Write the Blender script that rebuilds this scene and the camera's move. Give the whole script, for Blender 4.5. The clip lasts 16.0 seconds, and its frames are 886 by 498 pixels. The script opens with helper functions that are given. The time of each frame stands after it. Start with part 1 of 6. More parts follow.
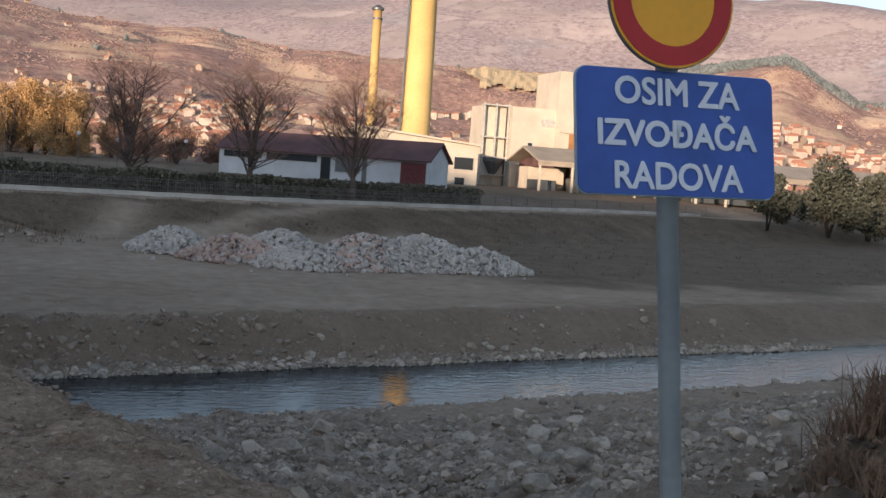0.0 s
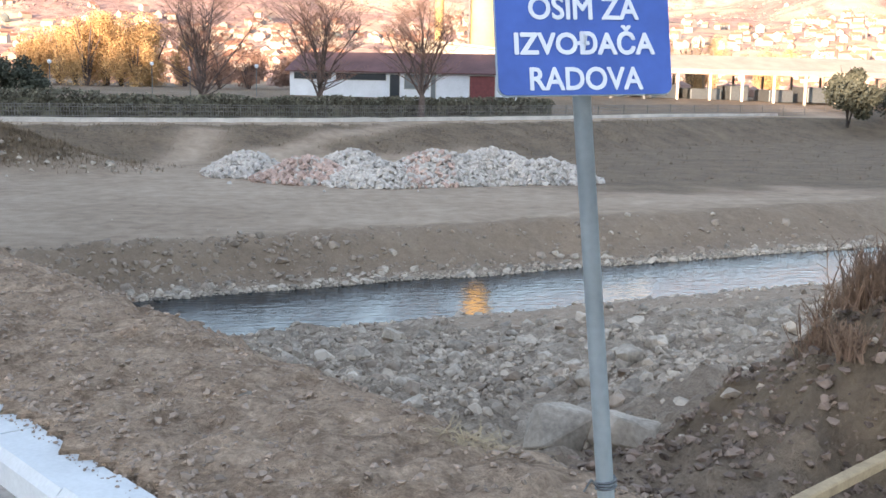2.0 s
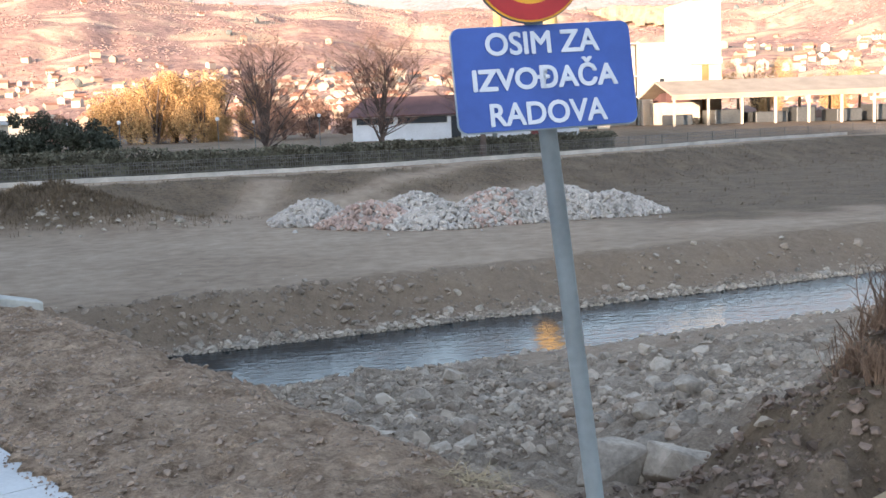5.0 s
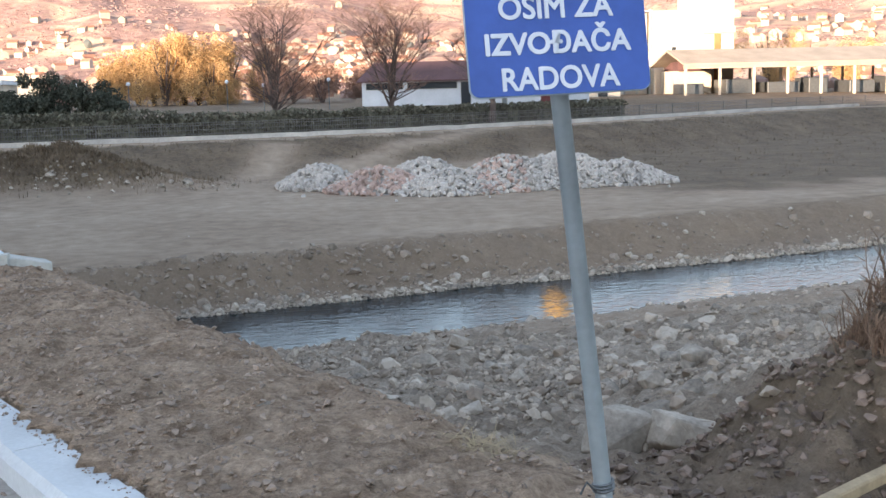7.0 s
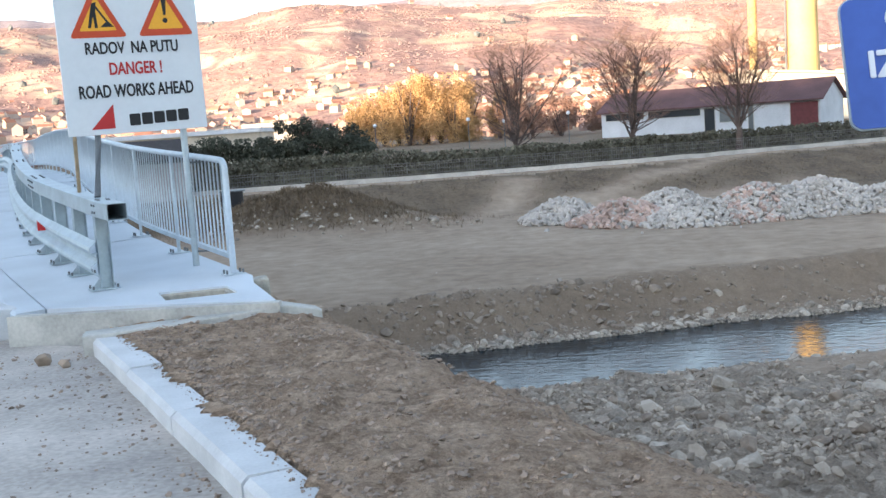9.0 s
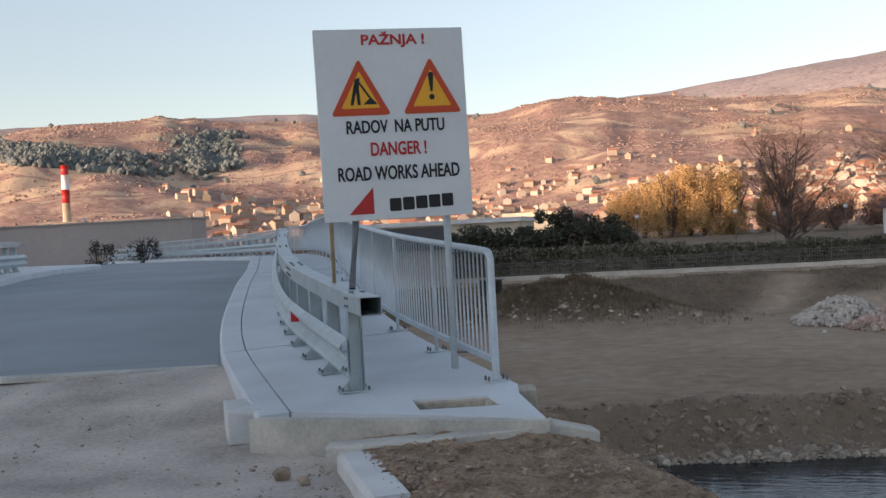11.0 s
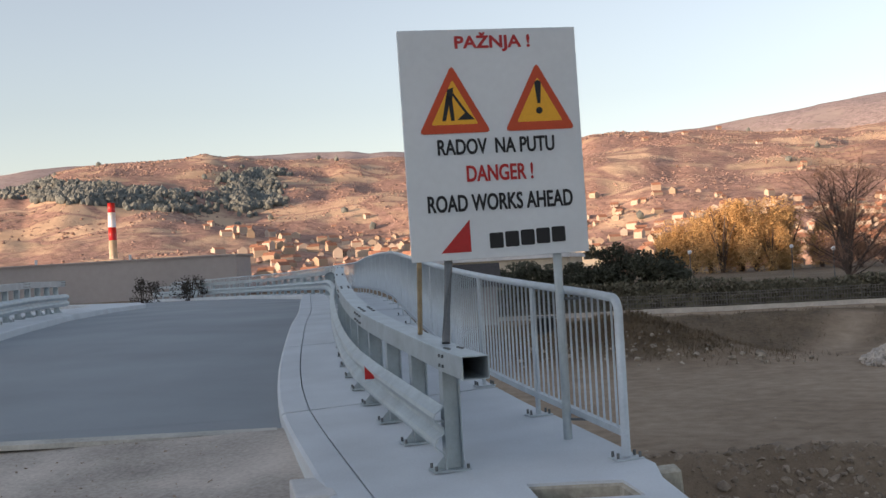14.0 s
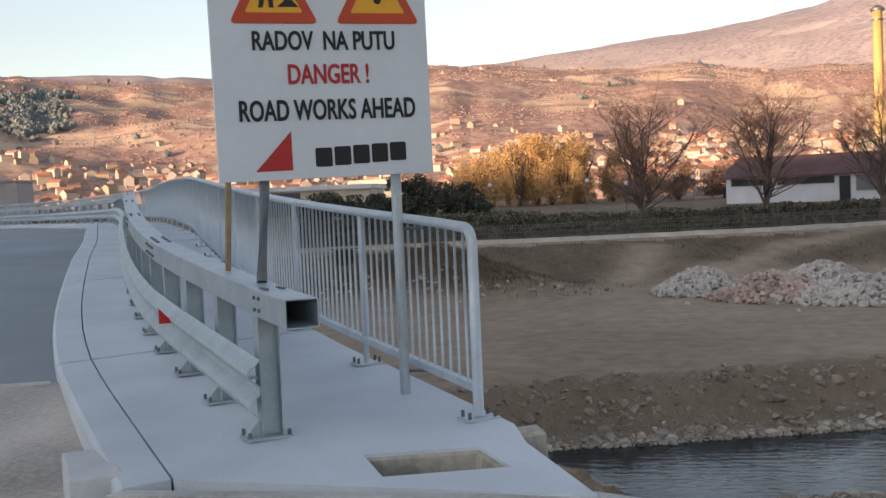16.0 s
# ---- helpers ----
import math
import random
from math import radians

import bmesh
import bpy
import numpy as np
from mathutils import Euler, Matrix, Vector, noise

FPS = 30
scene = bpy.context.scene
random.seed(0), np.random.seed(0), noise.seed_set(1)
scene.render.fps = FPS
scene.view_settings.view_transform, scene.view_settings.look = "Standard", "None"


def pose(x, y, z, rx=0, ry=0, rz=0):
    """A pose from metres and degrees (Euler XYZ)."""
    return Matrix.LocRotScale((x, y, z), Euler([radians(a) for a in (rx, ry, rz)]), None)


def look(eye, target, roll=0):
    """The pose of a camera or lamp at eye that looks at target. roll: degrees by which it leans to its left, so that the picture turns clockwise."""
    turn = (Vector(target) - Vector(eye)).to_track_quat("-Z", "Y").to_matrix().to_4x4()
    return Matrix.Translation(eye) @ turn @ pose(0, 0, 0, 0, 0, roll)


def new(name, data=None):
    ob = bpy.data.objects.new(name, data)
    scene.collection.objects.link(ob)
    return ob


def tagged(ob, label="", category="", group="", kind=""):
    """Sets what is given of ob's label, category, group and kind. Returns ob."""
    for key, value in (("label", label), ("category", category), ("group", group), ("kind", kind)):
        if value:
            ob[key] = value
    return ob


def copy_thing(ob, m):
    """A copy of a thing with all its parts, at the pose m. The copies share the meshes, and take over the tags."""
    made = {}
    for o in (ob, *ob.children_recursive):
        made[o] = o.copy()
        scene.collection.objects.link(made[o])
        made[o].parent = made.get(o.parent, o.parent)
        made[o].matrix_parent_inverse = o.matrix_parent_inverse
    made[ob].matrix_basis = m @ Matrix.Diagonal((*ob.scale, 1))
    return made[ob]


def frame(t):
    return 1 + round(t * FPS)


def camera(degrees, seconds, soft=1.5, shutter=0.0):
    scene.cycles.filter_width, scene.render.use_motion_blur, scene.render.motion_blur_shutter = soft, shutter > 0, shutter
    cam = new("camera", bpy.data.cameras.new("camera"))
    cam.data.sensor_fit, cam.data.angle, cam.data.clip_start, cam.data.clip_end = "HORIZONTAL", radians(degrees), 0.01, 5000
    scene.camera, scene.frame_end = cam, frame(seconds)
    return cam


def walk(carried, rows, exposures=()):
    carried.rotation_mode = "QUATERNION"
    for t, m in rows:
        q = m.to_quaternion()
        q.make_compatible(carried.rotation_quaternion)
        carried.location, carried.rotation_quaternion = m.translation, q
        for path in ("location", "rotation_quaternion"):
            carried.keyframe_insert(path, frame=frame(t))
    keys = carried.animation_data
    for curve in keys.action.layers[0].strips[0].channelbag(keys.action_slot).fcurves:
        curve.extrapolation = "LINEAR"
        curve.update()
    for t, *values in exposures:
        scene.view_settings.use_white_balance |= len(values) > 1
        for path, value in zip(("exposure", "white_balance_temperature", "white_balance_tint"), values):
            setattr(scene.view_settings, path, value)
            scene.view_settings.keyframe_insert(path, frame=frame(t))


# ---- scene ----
cam = camera(44.0, 16.0)
PATH = [
    (0, (1.368, -1.941, 1.545), (1.898, -0.018, 1.4), 4.1),
    (0.5, (1.423, -2.297, 1.543), (1.855, -0.357, 1.314), 2.3),
    (1, (1.619, -2.424, 1.512), (1.953, -0.482, 1.17), 3.9),
    (1.5, (1.573, -2.609, 1.538), (1.954, -0.671, 1.222), 1.4),
    (2, (1.591, -2.693, 1.558), (1.986, -0.756, 1.252), 1.2),
    (2.5, (1.718, -2.734, 1.558), (2.054, -0.779, 1.308), 1.4),
    (3, (1.845, -2.744, 1.559), (2.138, -0.781, 1.316), 0.5),
    (3.5, (1.893, -2.747, 1.558), (2.142, -0.776, 1.329), -0.8),
    (4, (1.92, -2.742, 1.562), (2.182, -0.772, 1.337), -1.7),
    (6.5, (1.918, -2.747, 1.548), (2.181, -0.784, 1.268), -2.4),
    (7, (1.914, -2.743, 1.551), (2.166, -0.781, 1.257), -1.4),
    (7.5, (1.907, -2.721, 1.548), (2.082, -0.747, 1.277), -1.5),
    (8, (1.87, -2.658, 1.535), (1.977, -0.687, 1.21), -0.8),
    (8.5, (1.75, -2.471, 1.551), (1.726, -0.496, 1.239), -2.0),
    (9, (1.645, -2.181, 1.582), (1.467, -0.201, 1.367), -3.9),
    (9.5, (1.611, -1.728, 1.584), (1.264, 0.24, 1.499), -2.0),
    (10, (1.442, -1.364, 1.586), (0.943, 0.573, 1.559), -2.2),
    (12.5, (0.708, 0.136, 1.627), (0.048, 2.023, 1.593), -3.2),
    (13, (0.45, 0.364, 1.651), (-0.195, 2.257, 1.621), -3.2),
    (13.5, (0.268, 0.529, 1.669), (-0.378, 2.422, 1.636), -3.4),
    (14, (0.095, 0.828, 1.671), (-0.598, 2.703, 1.716), -3.1),
    (14.5, (-0.089, 1.103, 1.638), (-0.724, 2.999, 1.662), -2.1),
    (15, (-0.269, 1.458, 1.631), (-0.749, 3.4, 1.626), -2.0),
    (15.5, (-0.372, 1.795, 1.611), (-0.864, 3.733, 1.575), -1.6),
    (16, (-0.525, 2.171, 1.629), (-0.871, 4.138, 1.532), -2.4),
]
EXPOSURES = [(t, e + 0.13, k, w) for t, e, k, w in ((0.0, 0.72, 5700, 12), (0.5, 1.55, 5800, 13), (1.0, 2.15, 5950, 13), (1.5, 2.4, 5950, 13), (2.2, 2.25, 5900, 13), (3.5, 1.98, 5850, 13), (8.0, 2.05, 5850, 12), (8.8, 2.15, 5800, 11), (9.2, 2.0, 5800, 11), (9.5, 1.5, 5750, 11), (9.8, 0.98, 5850, 13), (12.5, 0.96, 6480, 17), (13.3, 1.0, 6520, 18), (14.5, 0.88, 6520, 17), (15.5, 0.92, 6520, 17), (16.0, 1.15, 6520, 17))]
walk(cam, [(t, look(eye, target, roll)) for t, eye, target, roll in PATH], EXPOSURES)

# ---- light: a low sun behind, the near ground in a hill's shade ----
SUN_AZ, SUN_EL = 219.7, 7.0
S = Vector((math.sin(radians(SUN_AZ)), math.cos(radians(SUN_AZ)), 0))
world = bpy.data.worlds.new("sky")
scene.world = world
world.use_nodes = True
wt = world.node_tree
sky = wt.nodes.new("ShaderNodeTexSky")
sky.sky_type, sky.sun_disc = "NISHITA", False
sky.sun_elevation, sky.sun_rotation = radians(SUN_EL), radians(SUN_AZ)
sky.altitude, sky.air_density, sky.dust_density, sky.ozone_density = 300, 1.12, 0.9, 1.7
wt.nodes["Background"].inputs[1].default_value = 0.150
thin_cloud = wt.nodes.new("ShaderNodeHueSaturation")
thin_cloud.inputs["Saturation"].default_value = 0.55
wt.links.new(sky.outputs[0], thin_cloud.inputs["Color"])
wt.links.new(thin_cloud.outputs[0], wt.nodes["Background"].inputs[0])
sun = bpy.data.lights.new("sun", "SUN")
sun.energy, sun.angle, sun.color = 4.3, radians(0.5), (1.0, 0.70, 0.44)
sun_ob = new("sun", sun)
sun_dir = Vector((S.x * math.cos(radians(SUN_EL)), S.y * math.cos(radians(SUN_EL)), math.sin(radians(SUN_EL))))
sun_ob.matrix_world = look(sun_dir * 100, (0, 0, 0))


# ---- materials ----
def mat(name, color, rough=0.8, metal=0.0, var=0.25, scale=3.0, fine=40.0, bump=0.3, bump_dist=0.02, dark=None, spec=0.4, per_object=0.0):
    """Base colour varied at two scales, with a fine relief."""
    m = bpy.data.materials.new(name)
    m.use_nodes = True
    nt = m.node_tree
    N, K = nt.nodes, nt.links
    b = N["Principled BSDF"]
    b.inputs["Roughness"].default_value = rough
    b.inputs["Metallic"].default_value = metal
    b.inputs["Specular IOR Level"].default_value = spec
    geo = N.new("ShaderNodeNewGeometry")
    n1 = N.new("ShaderNodeTexNoise")
    n1.inputs["Scale"].default_value, n1.inputs["Detail"].default_value = scale, 6
    n2 = N.new("ShaderNodeTexNoise")
    n2.inputs["Scale"].default_value, n2.inputs["Detail"].default_value = fine, 4
    for n in (n1, n2):
        K.new(geo.outputs["Position"], n.inputs["Vector"])
    mix = N.new("ShaderNodeMath")
    mix.operation = "ADD"
    K.new(n1.outputs["Fac"], mix.inputs[0])
    half = N.new("ShaderNodeMath")
    half.operation = "MULTIPLY"
    half.inputs[1].default_value = 0.5
    K.new(n2.outputs["Fac"], half.inputs[0])
    K.new(half.outputs[0], mix.inputs[1])
    last = mix.outputs[0]
    if per_object:
        info = N.new("ShaderNodeObjectInfo")
        isl = N.new("ShaderNodeMath")
        isl.operation = "ADD"
        rnd = N.new("ShaderNodeMath")
        rnd.operation = "FRACT"
        K.new(info.outputs["Random"], isl.inputs[0])
        K.new(geo.outputs["Random Per Island"], isl.inputs[1])
        K.new(isl.outputs[0], rnd.inputs[0])
        ma = N.new("ShaderNodeMath")
        ma.operation = "MULTIPLY_ADD"
        ma.inputs[1].default_value = per_object
        K.new(rnd.outputs[0], ma.inputs[0])
        K.new(last, ma.inputs[2])
        sb = N.new("ShaderNodeMath")
        sb.operation = "SUBTRACT"
        sb.inputs[1].default_value = per_object / 2
        K.new(ma.outputs[0], sb.inputs[0])
        last = sb.outputs[0]
    ramp = N.new("ShaderNodeValToRGB")
    c = Vector(color)
    d = Vector(dark) if dark else c * (1 - var)
    e = ramp.color_ramp.elements
    e[0].position, e[1].position = 0.45, 1.05
    e[0].color, e[1].color = (*d, 1), (*[min(1, v * (1 + var)) for v in c], 1)
    K.new(last, ramp.inputs[0])
    K.new(ramp.outputs[0], b.inputs["Base Color"])
    if bump:
        bp = N.new("ShaderNodeBump")
        bp.inputs["Strength"].default_value, bp.inputs["Distance"].default_value = bump, bump_dist
        K.new(mix.outputs[0], bp.inputs["Height"])
        K.new(bp.outputs[0], b.inputs["Normal"])
    return m


M_CONC = mat("walkway_concrete", (0.52, 0.565, 0.60), 0.75, var=0.12, scale=1.2, fine=60, bump=0.15, bump_dist=0.004)
M_CONC2 = mat("rough_concrete", (0.41, 0.405, 0.37), 0.85, var=0.3, scale=2.5, fine=30, bump=0.4, bump_dist=0.01)
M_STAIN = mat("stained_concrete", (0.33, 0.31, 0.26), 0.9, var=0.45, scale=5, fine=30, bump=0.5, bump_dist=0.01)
M_KERB = mat("kerb_concrete", (0.53, 0.54, 0.54), 0.8, var=0.15, scale=3, fine=50, bump=0.25, bump_dist=0.006, per_object=0.15)
M_ASPH = mat("asphalt", (0.245, 0.275, 0.295), 0.9, var=0.2, scale=0.35, fine=80, bump=0.3, bump_dist=0.005)
M_APRON = mat("dusty_road", (0.40, 0.365, 0.325), 0.95, var=0.45, scale=0.9, fine=25, bump=0.5, bump_dist=0.015)
M_GALV = mat("galvanised_steel", (0.40, 0.46, 0.49), 0.5, 0.55, var=0.16, scale=4, fine=30, bump=0.05, bump_dist=0.002)
M_RAIL = mat("railing_steel", (0.47, 0.53, 0.57), 0.5, 0.35, var=0.12, scale=5, fine=40, bump=0.04, bump_dist=0.002)
M_DARKSTEEL = mat("dark_steel", (0.14, 0.15, 0.155), 0.5, 0.6, var=0.2)
M_WOOD = mat("raw_wood", (0.36, 0.27, 0.16), 0.8, var=0.3, scale=8, fine=60, bump=0.3, bump_dist=0.004)
M_BLUE = mat("sign_blue", (0.048, 0.10, 0.37), 0.38, var=0.16, scale=6, fine=30, bump=0.04, bump_dist=0.002)
M_WHITE = mat("sign_white", (0.66, 0.69, 0.74), 0.45, var=0.06, scale=3, fine=20, bump=0.02, bump_dist=0.002)
M_BOARD = mat("board_white", (0.62, 0.65, 0.67), 0.5, var=0.06, scale=1.6, fine=20, bump=0.03, bump_dist=0.003)
M_YEL = mat("sign_yellow", (0.78, 0.38, 0.02), 0.4, var=0.08, scale=5, bump=0.02)
M_RED = mat("sign_red", (0.42, 0.022, 0.022), 0.42, var=0.12, scale=5, bump=0.02)
M_ORED = mat("sign_orange_red", (0.50, 0.06, 0.015), 0.42, var=0.1, scale=5, bump=0.02)
M_INK = mat("black_ink", (0.012, 0.012, 0.014), 0.5, var=0.1, bump=0.0)
M_PLASTIC = mat("red_reflector", (0.5, 0.02, 0.02), 0.3, var=0.1, bump=0.0)
M_ROCK = mat("grey_rock", (0.36, 0.307, 0.245), 0.92, var=0.5, scale=2.5, fine=18, bump=0.7, bump_dist=0.03, per_object=0.4)
M_ROCKD = mat("earthy_rock", (0.275, 0.218, 0.165), 0.92, var=0.4, scale=3, fine=18, bump=0.7, bump_dist=0.03, per_object=0.35)
M_RUBBLE = mat("brown_rubble", (0.37, 0.308, 0.240), 0.95, var=0.4, scale=1.2, fine=18, bump=0.7, bump_dist=0.03, per_object=0.45)
M_PILE = mat("quarry_stone", (0.46, 0.415, 0.365), 0.92, var=0.25, scale=0.35, fine=10, bump=0.6, bump_dist=0.03, per_object=0.35)
M_PILER = mat("pink_stone", (0.45, 0.325, 0.265), 0.92, var=0.25, scale=0.35, fine=10, bump=0.6, bump_dist=0.03, per_object=0.35)
M_CLOD = mat("soil_clod", (0.270, 0.209, 0.161), 0.95, var=0.35, scale=4, fine=30, bump=0.6, bump_dist=0.02, per_object=0.3)
M_STRAW = mat("dry_straw", (0.34, 0.26, 0.15), 0.9, var=0.3, scale=6, bump=0.0, per_object=0.3)
M_DRYGRASS = mat("brown_grass", (0.17, 0.125, 0.08), 0.9, var=0.35, scale=0.5, bump=0.0, per_object=0.4)
M_MOUND = mat("dark_clod", (0.185, 0.135, 0.102), 0.95, var=0.55, scale=4, fine=30, bump=0.6, bump_dist=0.02, per_object=0.4)
M_DEADWEED = mat("dead_weed", (0.20, 0.13, 0.085), 0.9, var=0.35, scale=3, bump=0.0, per_object=0.4)
M_BARK = mat("bark", (0.105, 0.078, 0.066), 0.9, var=0.35, scale=2, fine=20, bump=0.5)
M_TWIG = mat("twigs", (0.235, 0.145, 0.11), 0.9, var=0.3, scale=1, bump=0.0)
M_GOLD = mat("autumn_leaves", (0.45, 0.285, 0.125), 0.8, var=0.35, scale=0.4, fine=6, bump=0.0, per_object=0.5)
M_EVERG = mat("evergreen", (0.078, 0.083, 0.064), 1.0, spec=0.05, var=0.4, scale=0.6, fine=6, bump=0.0, per_object=0.5)
# Hedge colour is raised above plain leaf tone to paint in haze.
M_HEDGE = mat("hazed_hedge_leaves", (0.135, 0.125, 0.092), 1.0, spec=0.05, var=0.4, scale=0.6, fine=6, bump=0.0, per_object=0.5)
M_SHEDW = mat("white_render", (0.56, 0.57, 0.59), 0.85, var=0.15, scale=0.5, fine=6, bump=0.1)
M_WARMW = mat("cream_wall", (0.52, 0.46, 0.37), 0.85, var=0.2, scale=0.3, fine=5, bump=0.1)
M_ROOFR = mat("old_red_roof", (0.115, 0.062, 0.06), 0.85, var=0.3, scale=0.5, fine=8, bump=0.3)
M_ROOFT = mat("tile_roof", (0.34, 0.165, 0.105), 0.85, var=0.3, scale=0.05, fine=1, bump=0.1, per_object=0.5)
M_HOUSE = mat("house_wall", (0.40, 0.335, 0.285), 0.85, var=0.15, scale=0.03, fine=1, bump=0.0, per_object=0.8, dark=(0.35, 0.27, 0.2))
M_HALL = mat("grey_sheet", (0.34, 0.315, 0.31), 0.8, var=0.12, scale=0.05, fine=1, bump=0.05)
M_GLASS = mat("dark_glass", (0.03, 0.035, 0.04), 0.15, var=0.1, bump=0.0, spec=0.6)
M_CANOPY = mat("corrugated_roof", (0.33, 0.28, 0.22), 0.8, var=0.2, scale=0.4, fine=4, bump=0.2)
M_CHIM = mat("yellow_chimney", (0.60, 0.42, 0.16), 0.8, var=0.15, scale=0.15, fine=2, bump=0.1)
M_TREEFAR = mat("bare_wood_far", (0.265, 0.180, 0.150), 0.95, var=0.25, scale=0.02, fine=0.2, bump=0.0, per_object=0.25)
# Far pines: aerial haze is put into this desaturated blue-grey base colour.
M_PINE_HAZED = mat("hazed_pine_wood_far", (0.13, 0.145, 0.14), 0.95, var=0.3, scale=0.02, fine=0.2, bump=0.0, per_object=0.4)


def ground_material():
    """Earth whose kind follows a painted map: red soil, dry grass, grey rubble, else pale packed dirt."""
    m = bpy.data.materials.new("earth")
    m.use_nodes = True
    nt = m.node_tree
    N, K = nt.nodes, nt.links
    b = N["Principled BSDF"]
    b.inputs["Roughness"].default_value = 0.97
    b.inputs["Specular IOR Level"].default_value = 0.2
    geo = N.new("ShaderNodeNewGeometry")
    zone = N.new("ShaderNodeVertexColor")
    zone.layer_name = "zone"
    sep = N.new("ShaderNodeSeparateColor")
    K.new(zone.outputs[0], sep.inputs[0])

    def noise_at(scale, detail=6, rough=0.6):
        n = N.new("ShaderNodeTexNoise")
        n.inputs["Scale"].default_value, n.inputs["Detail"].default_value, n.inputs["Roughness"].default_value = scale, detail, rough
        K.new(geo.outputs["Position"], n.inputs["Vector"])
        return n.outputs["Fac"]

    def ramp(fac, c0, c1, p0=0.35, p1=0.68):
        r = N.new("ShaderNodeValToRGB")
        r.color_ramp.elements[0].position, r.color_ramp.elements[1].position = p0, p1
        r.color_ramp.elements[0].color, r.color_ramp.elements[1].color = (*c0, 1), (*c1, 1)
        K.new(fac, r.inputs[0])
        return r.outputs[0]

    def mixc(fac, a, c, mode="MIX"):
        x = N.new("ShaderNodeMix")
        x.data_type, x.blend_type = "RGBA", mode
        if isinstance(fac, float):
            x.inputs[0].default_value = fac
        else:
            K.new(fac, x.inputs[0])
        K.new(a, x.inputs[6])
        K.new(c, x.inputs[7])
        return x.outputs[2]

    big, mid, fine = noise_at(0.12), noise_at(1.1), noise_at(11, 6, 0.75)
    dirt = mixc(0.45, ramp(big, (0.294, 0.217, 0.151), (0.458, 0.358, 0.262)), ramp(mid, (0.219, 0.164, 0.117), (0.472, 0.372, 0.276)))
    soil = mixc(0.5, ramp(noise_at(3.2, 6, 0.7), (0.190, 0.130, 0.086), (0.56, 0.418, 0.298), 0.38, 0.64), ramp(fine, (0.190, 0.130, 0.086), (0.56, 0.428, 0.308), 0.38, 0.64))
    grass = mixc(0.5, ramp(noise_at(0.45), (0.092, 0.066, 0.047), (0.235, 0.172, 0.112)), ramp(noise_at(3.5), (0.086, 0.066, 0.046), (0.233, 0.178, 0.117)))
    rub = mixc(0.5, ramp(mid, (0.26, 0.200, 0.145), (0.56, 0.460, 0.350), 0.38, 0.64), ramp(noise_at(5, 6, 0.7), (0.185, 0.140, 0.100), (0.60, 0.495, 0.385), 0.38, 0.64))
    cell = N.new("ShaderNodeTexVoronoi")
    cell.inputs["Scale"].default_value = 4.5
    K.new(geo.outputs["Position"], cell.inputs["Vector"])
    tone = N.new("ShaderNodeSeparateColor")
    K.new(cell.outputs["Color"], tone.inputs[0])
    rub = mixc(0.4, rub, ramp(tone.outputs[0], (0.150, 0.116, 0.085), (0.46, 0.40, 0.33), 0.1, 0.95))
    grain = ramp(noise_at(30, 5, 0.8), (0.62, 0.60, 0.58), (1.25, 1.24, 1.22), 0.36, 0.64)
    soil, rub = mixc(0.75, soil, grain, "MULTIPLY"), mixc(0.75, rub, grain, "MULTIPLY")
    c = mixc(sep.outputs[0], dirt, soil)
    c = mixc(sep.outputs[1], c, grass)
    c = mixc(sep.outputs[2], c, rub)
    K.new(c, b.inputs["Base Color"])
    add = N.new("ShaderNodeMath")
    add.operation = "ADD"
    K.new(fine, add.inputs[0])
    K.new(noise_at(3.2, 6, 0.65), add.inputs[1])
    bp = N.new("ShaderNodeBump")
    bp.inputs["Strength"].default_value, bp.inputs["Distance"].default_value = 1.0, 0.07
    chunk = N.new("ShaderNodeMath")
    chunk.operation = "MULTIPLY"
    K.new(cell.outputs["Distance"], chunk.inputs[0])
    K.new(sep.outputs[2], chunk.inputs[1])
    less = N.new("ShaderNodeMath")
    less.operation = "SUBTRACT"
    K.new(add.outputs[0], less.inputs[0])
    K.new(chunk.outputs[0], less.inputs[1])
    K.new(less.outputs[0], bp.inputs["Height"])
    K.new(bp.outputs[0], b.inputs["Normal"])
    return m


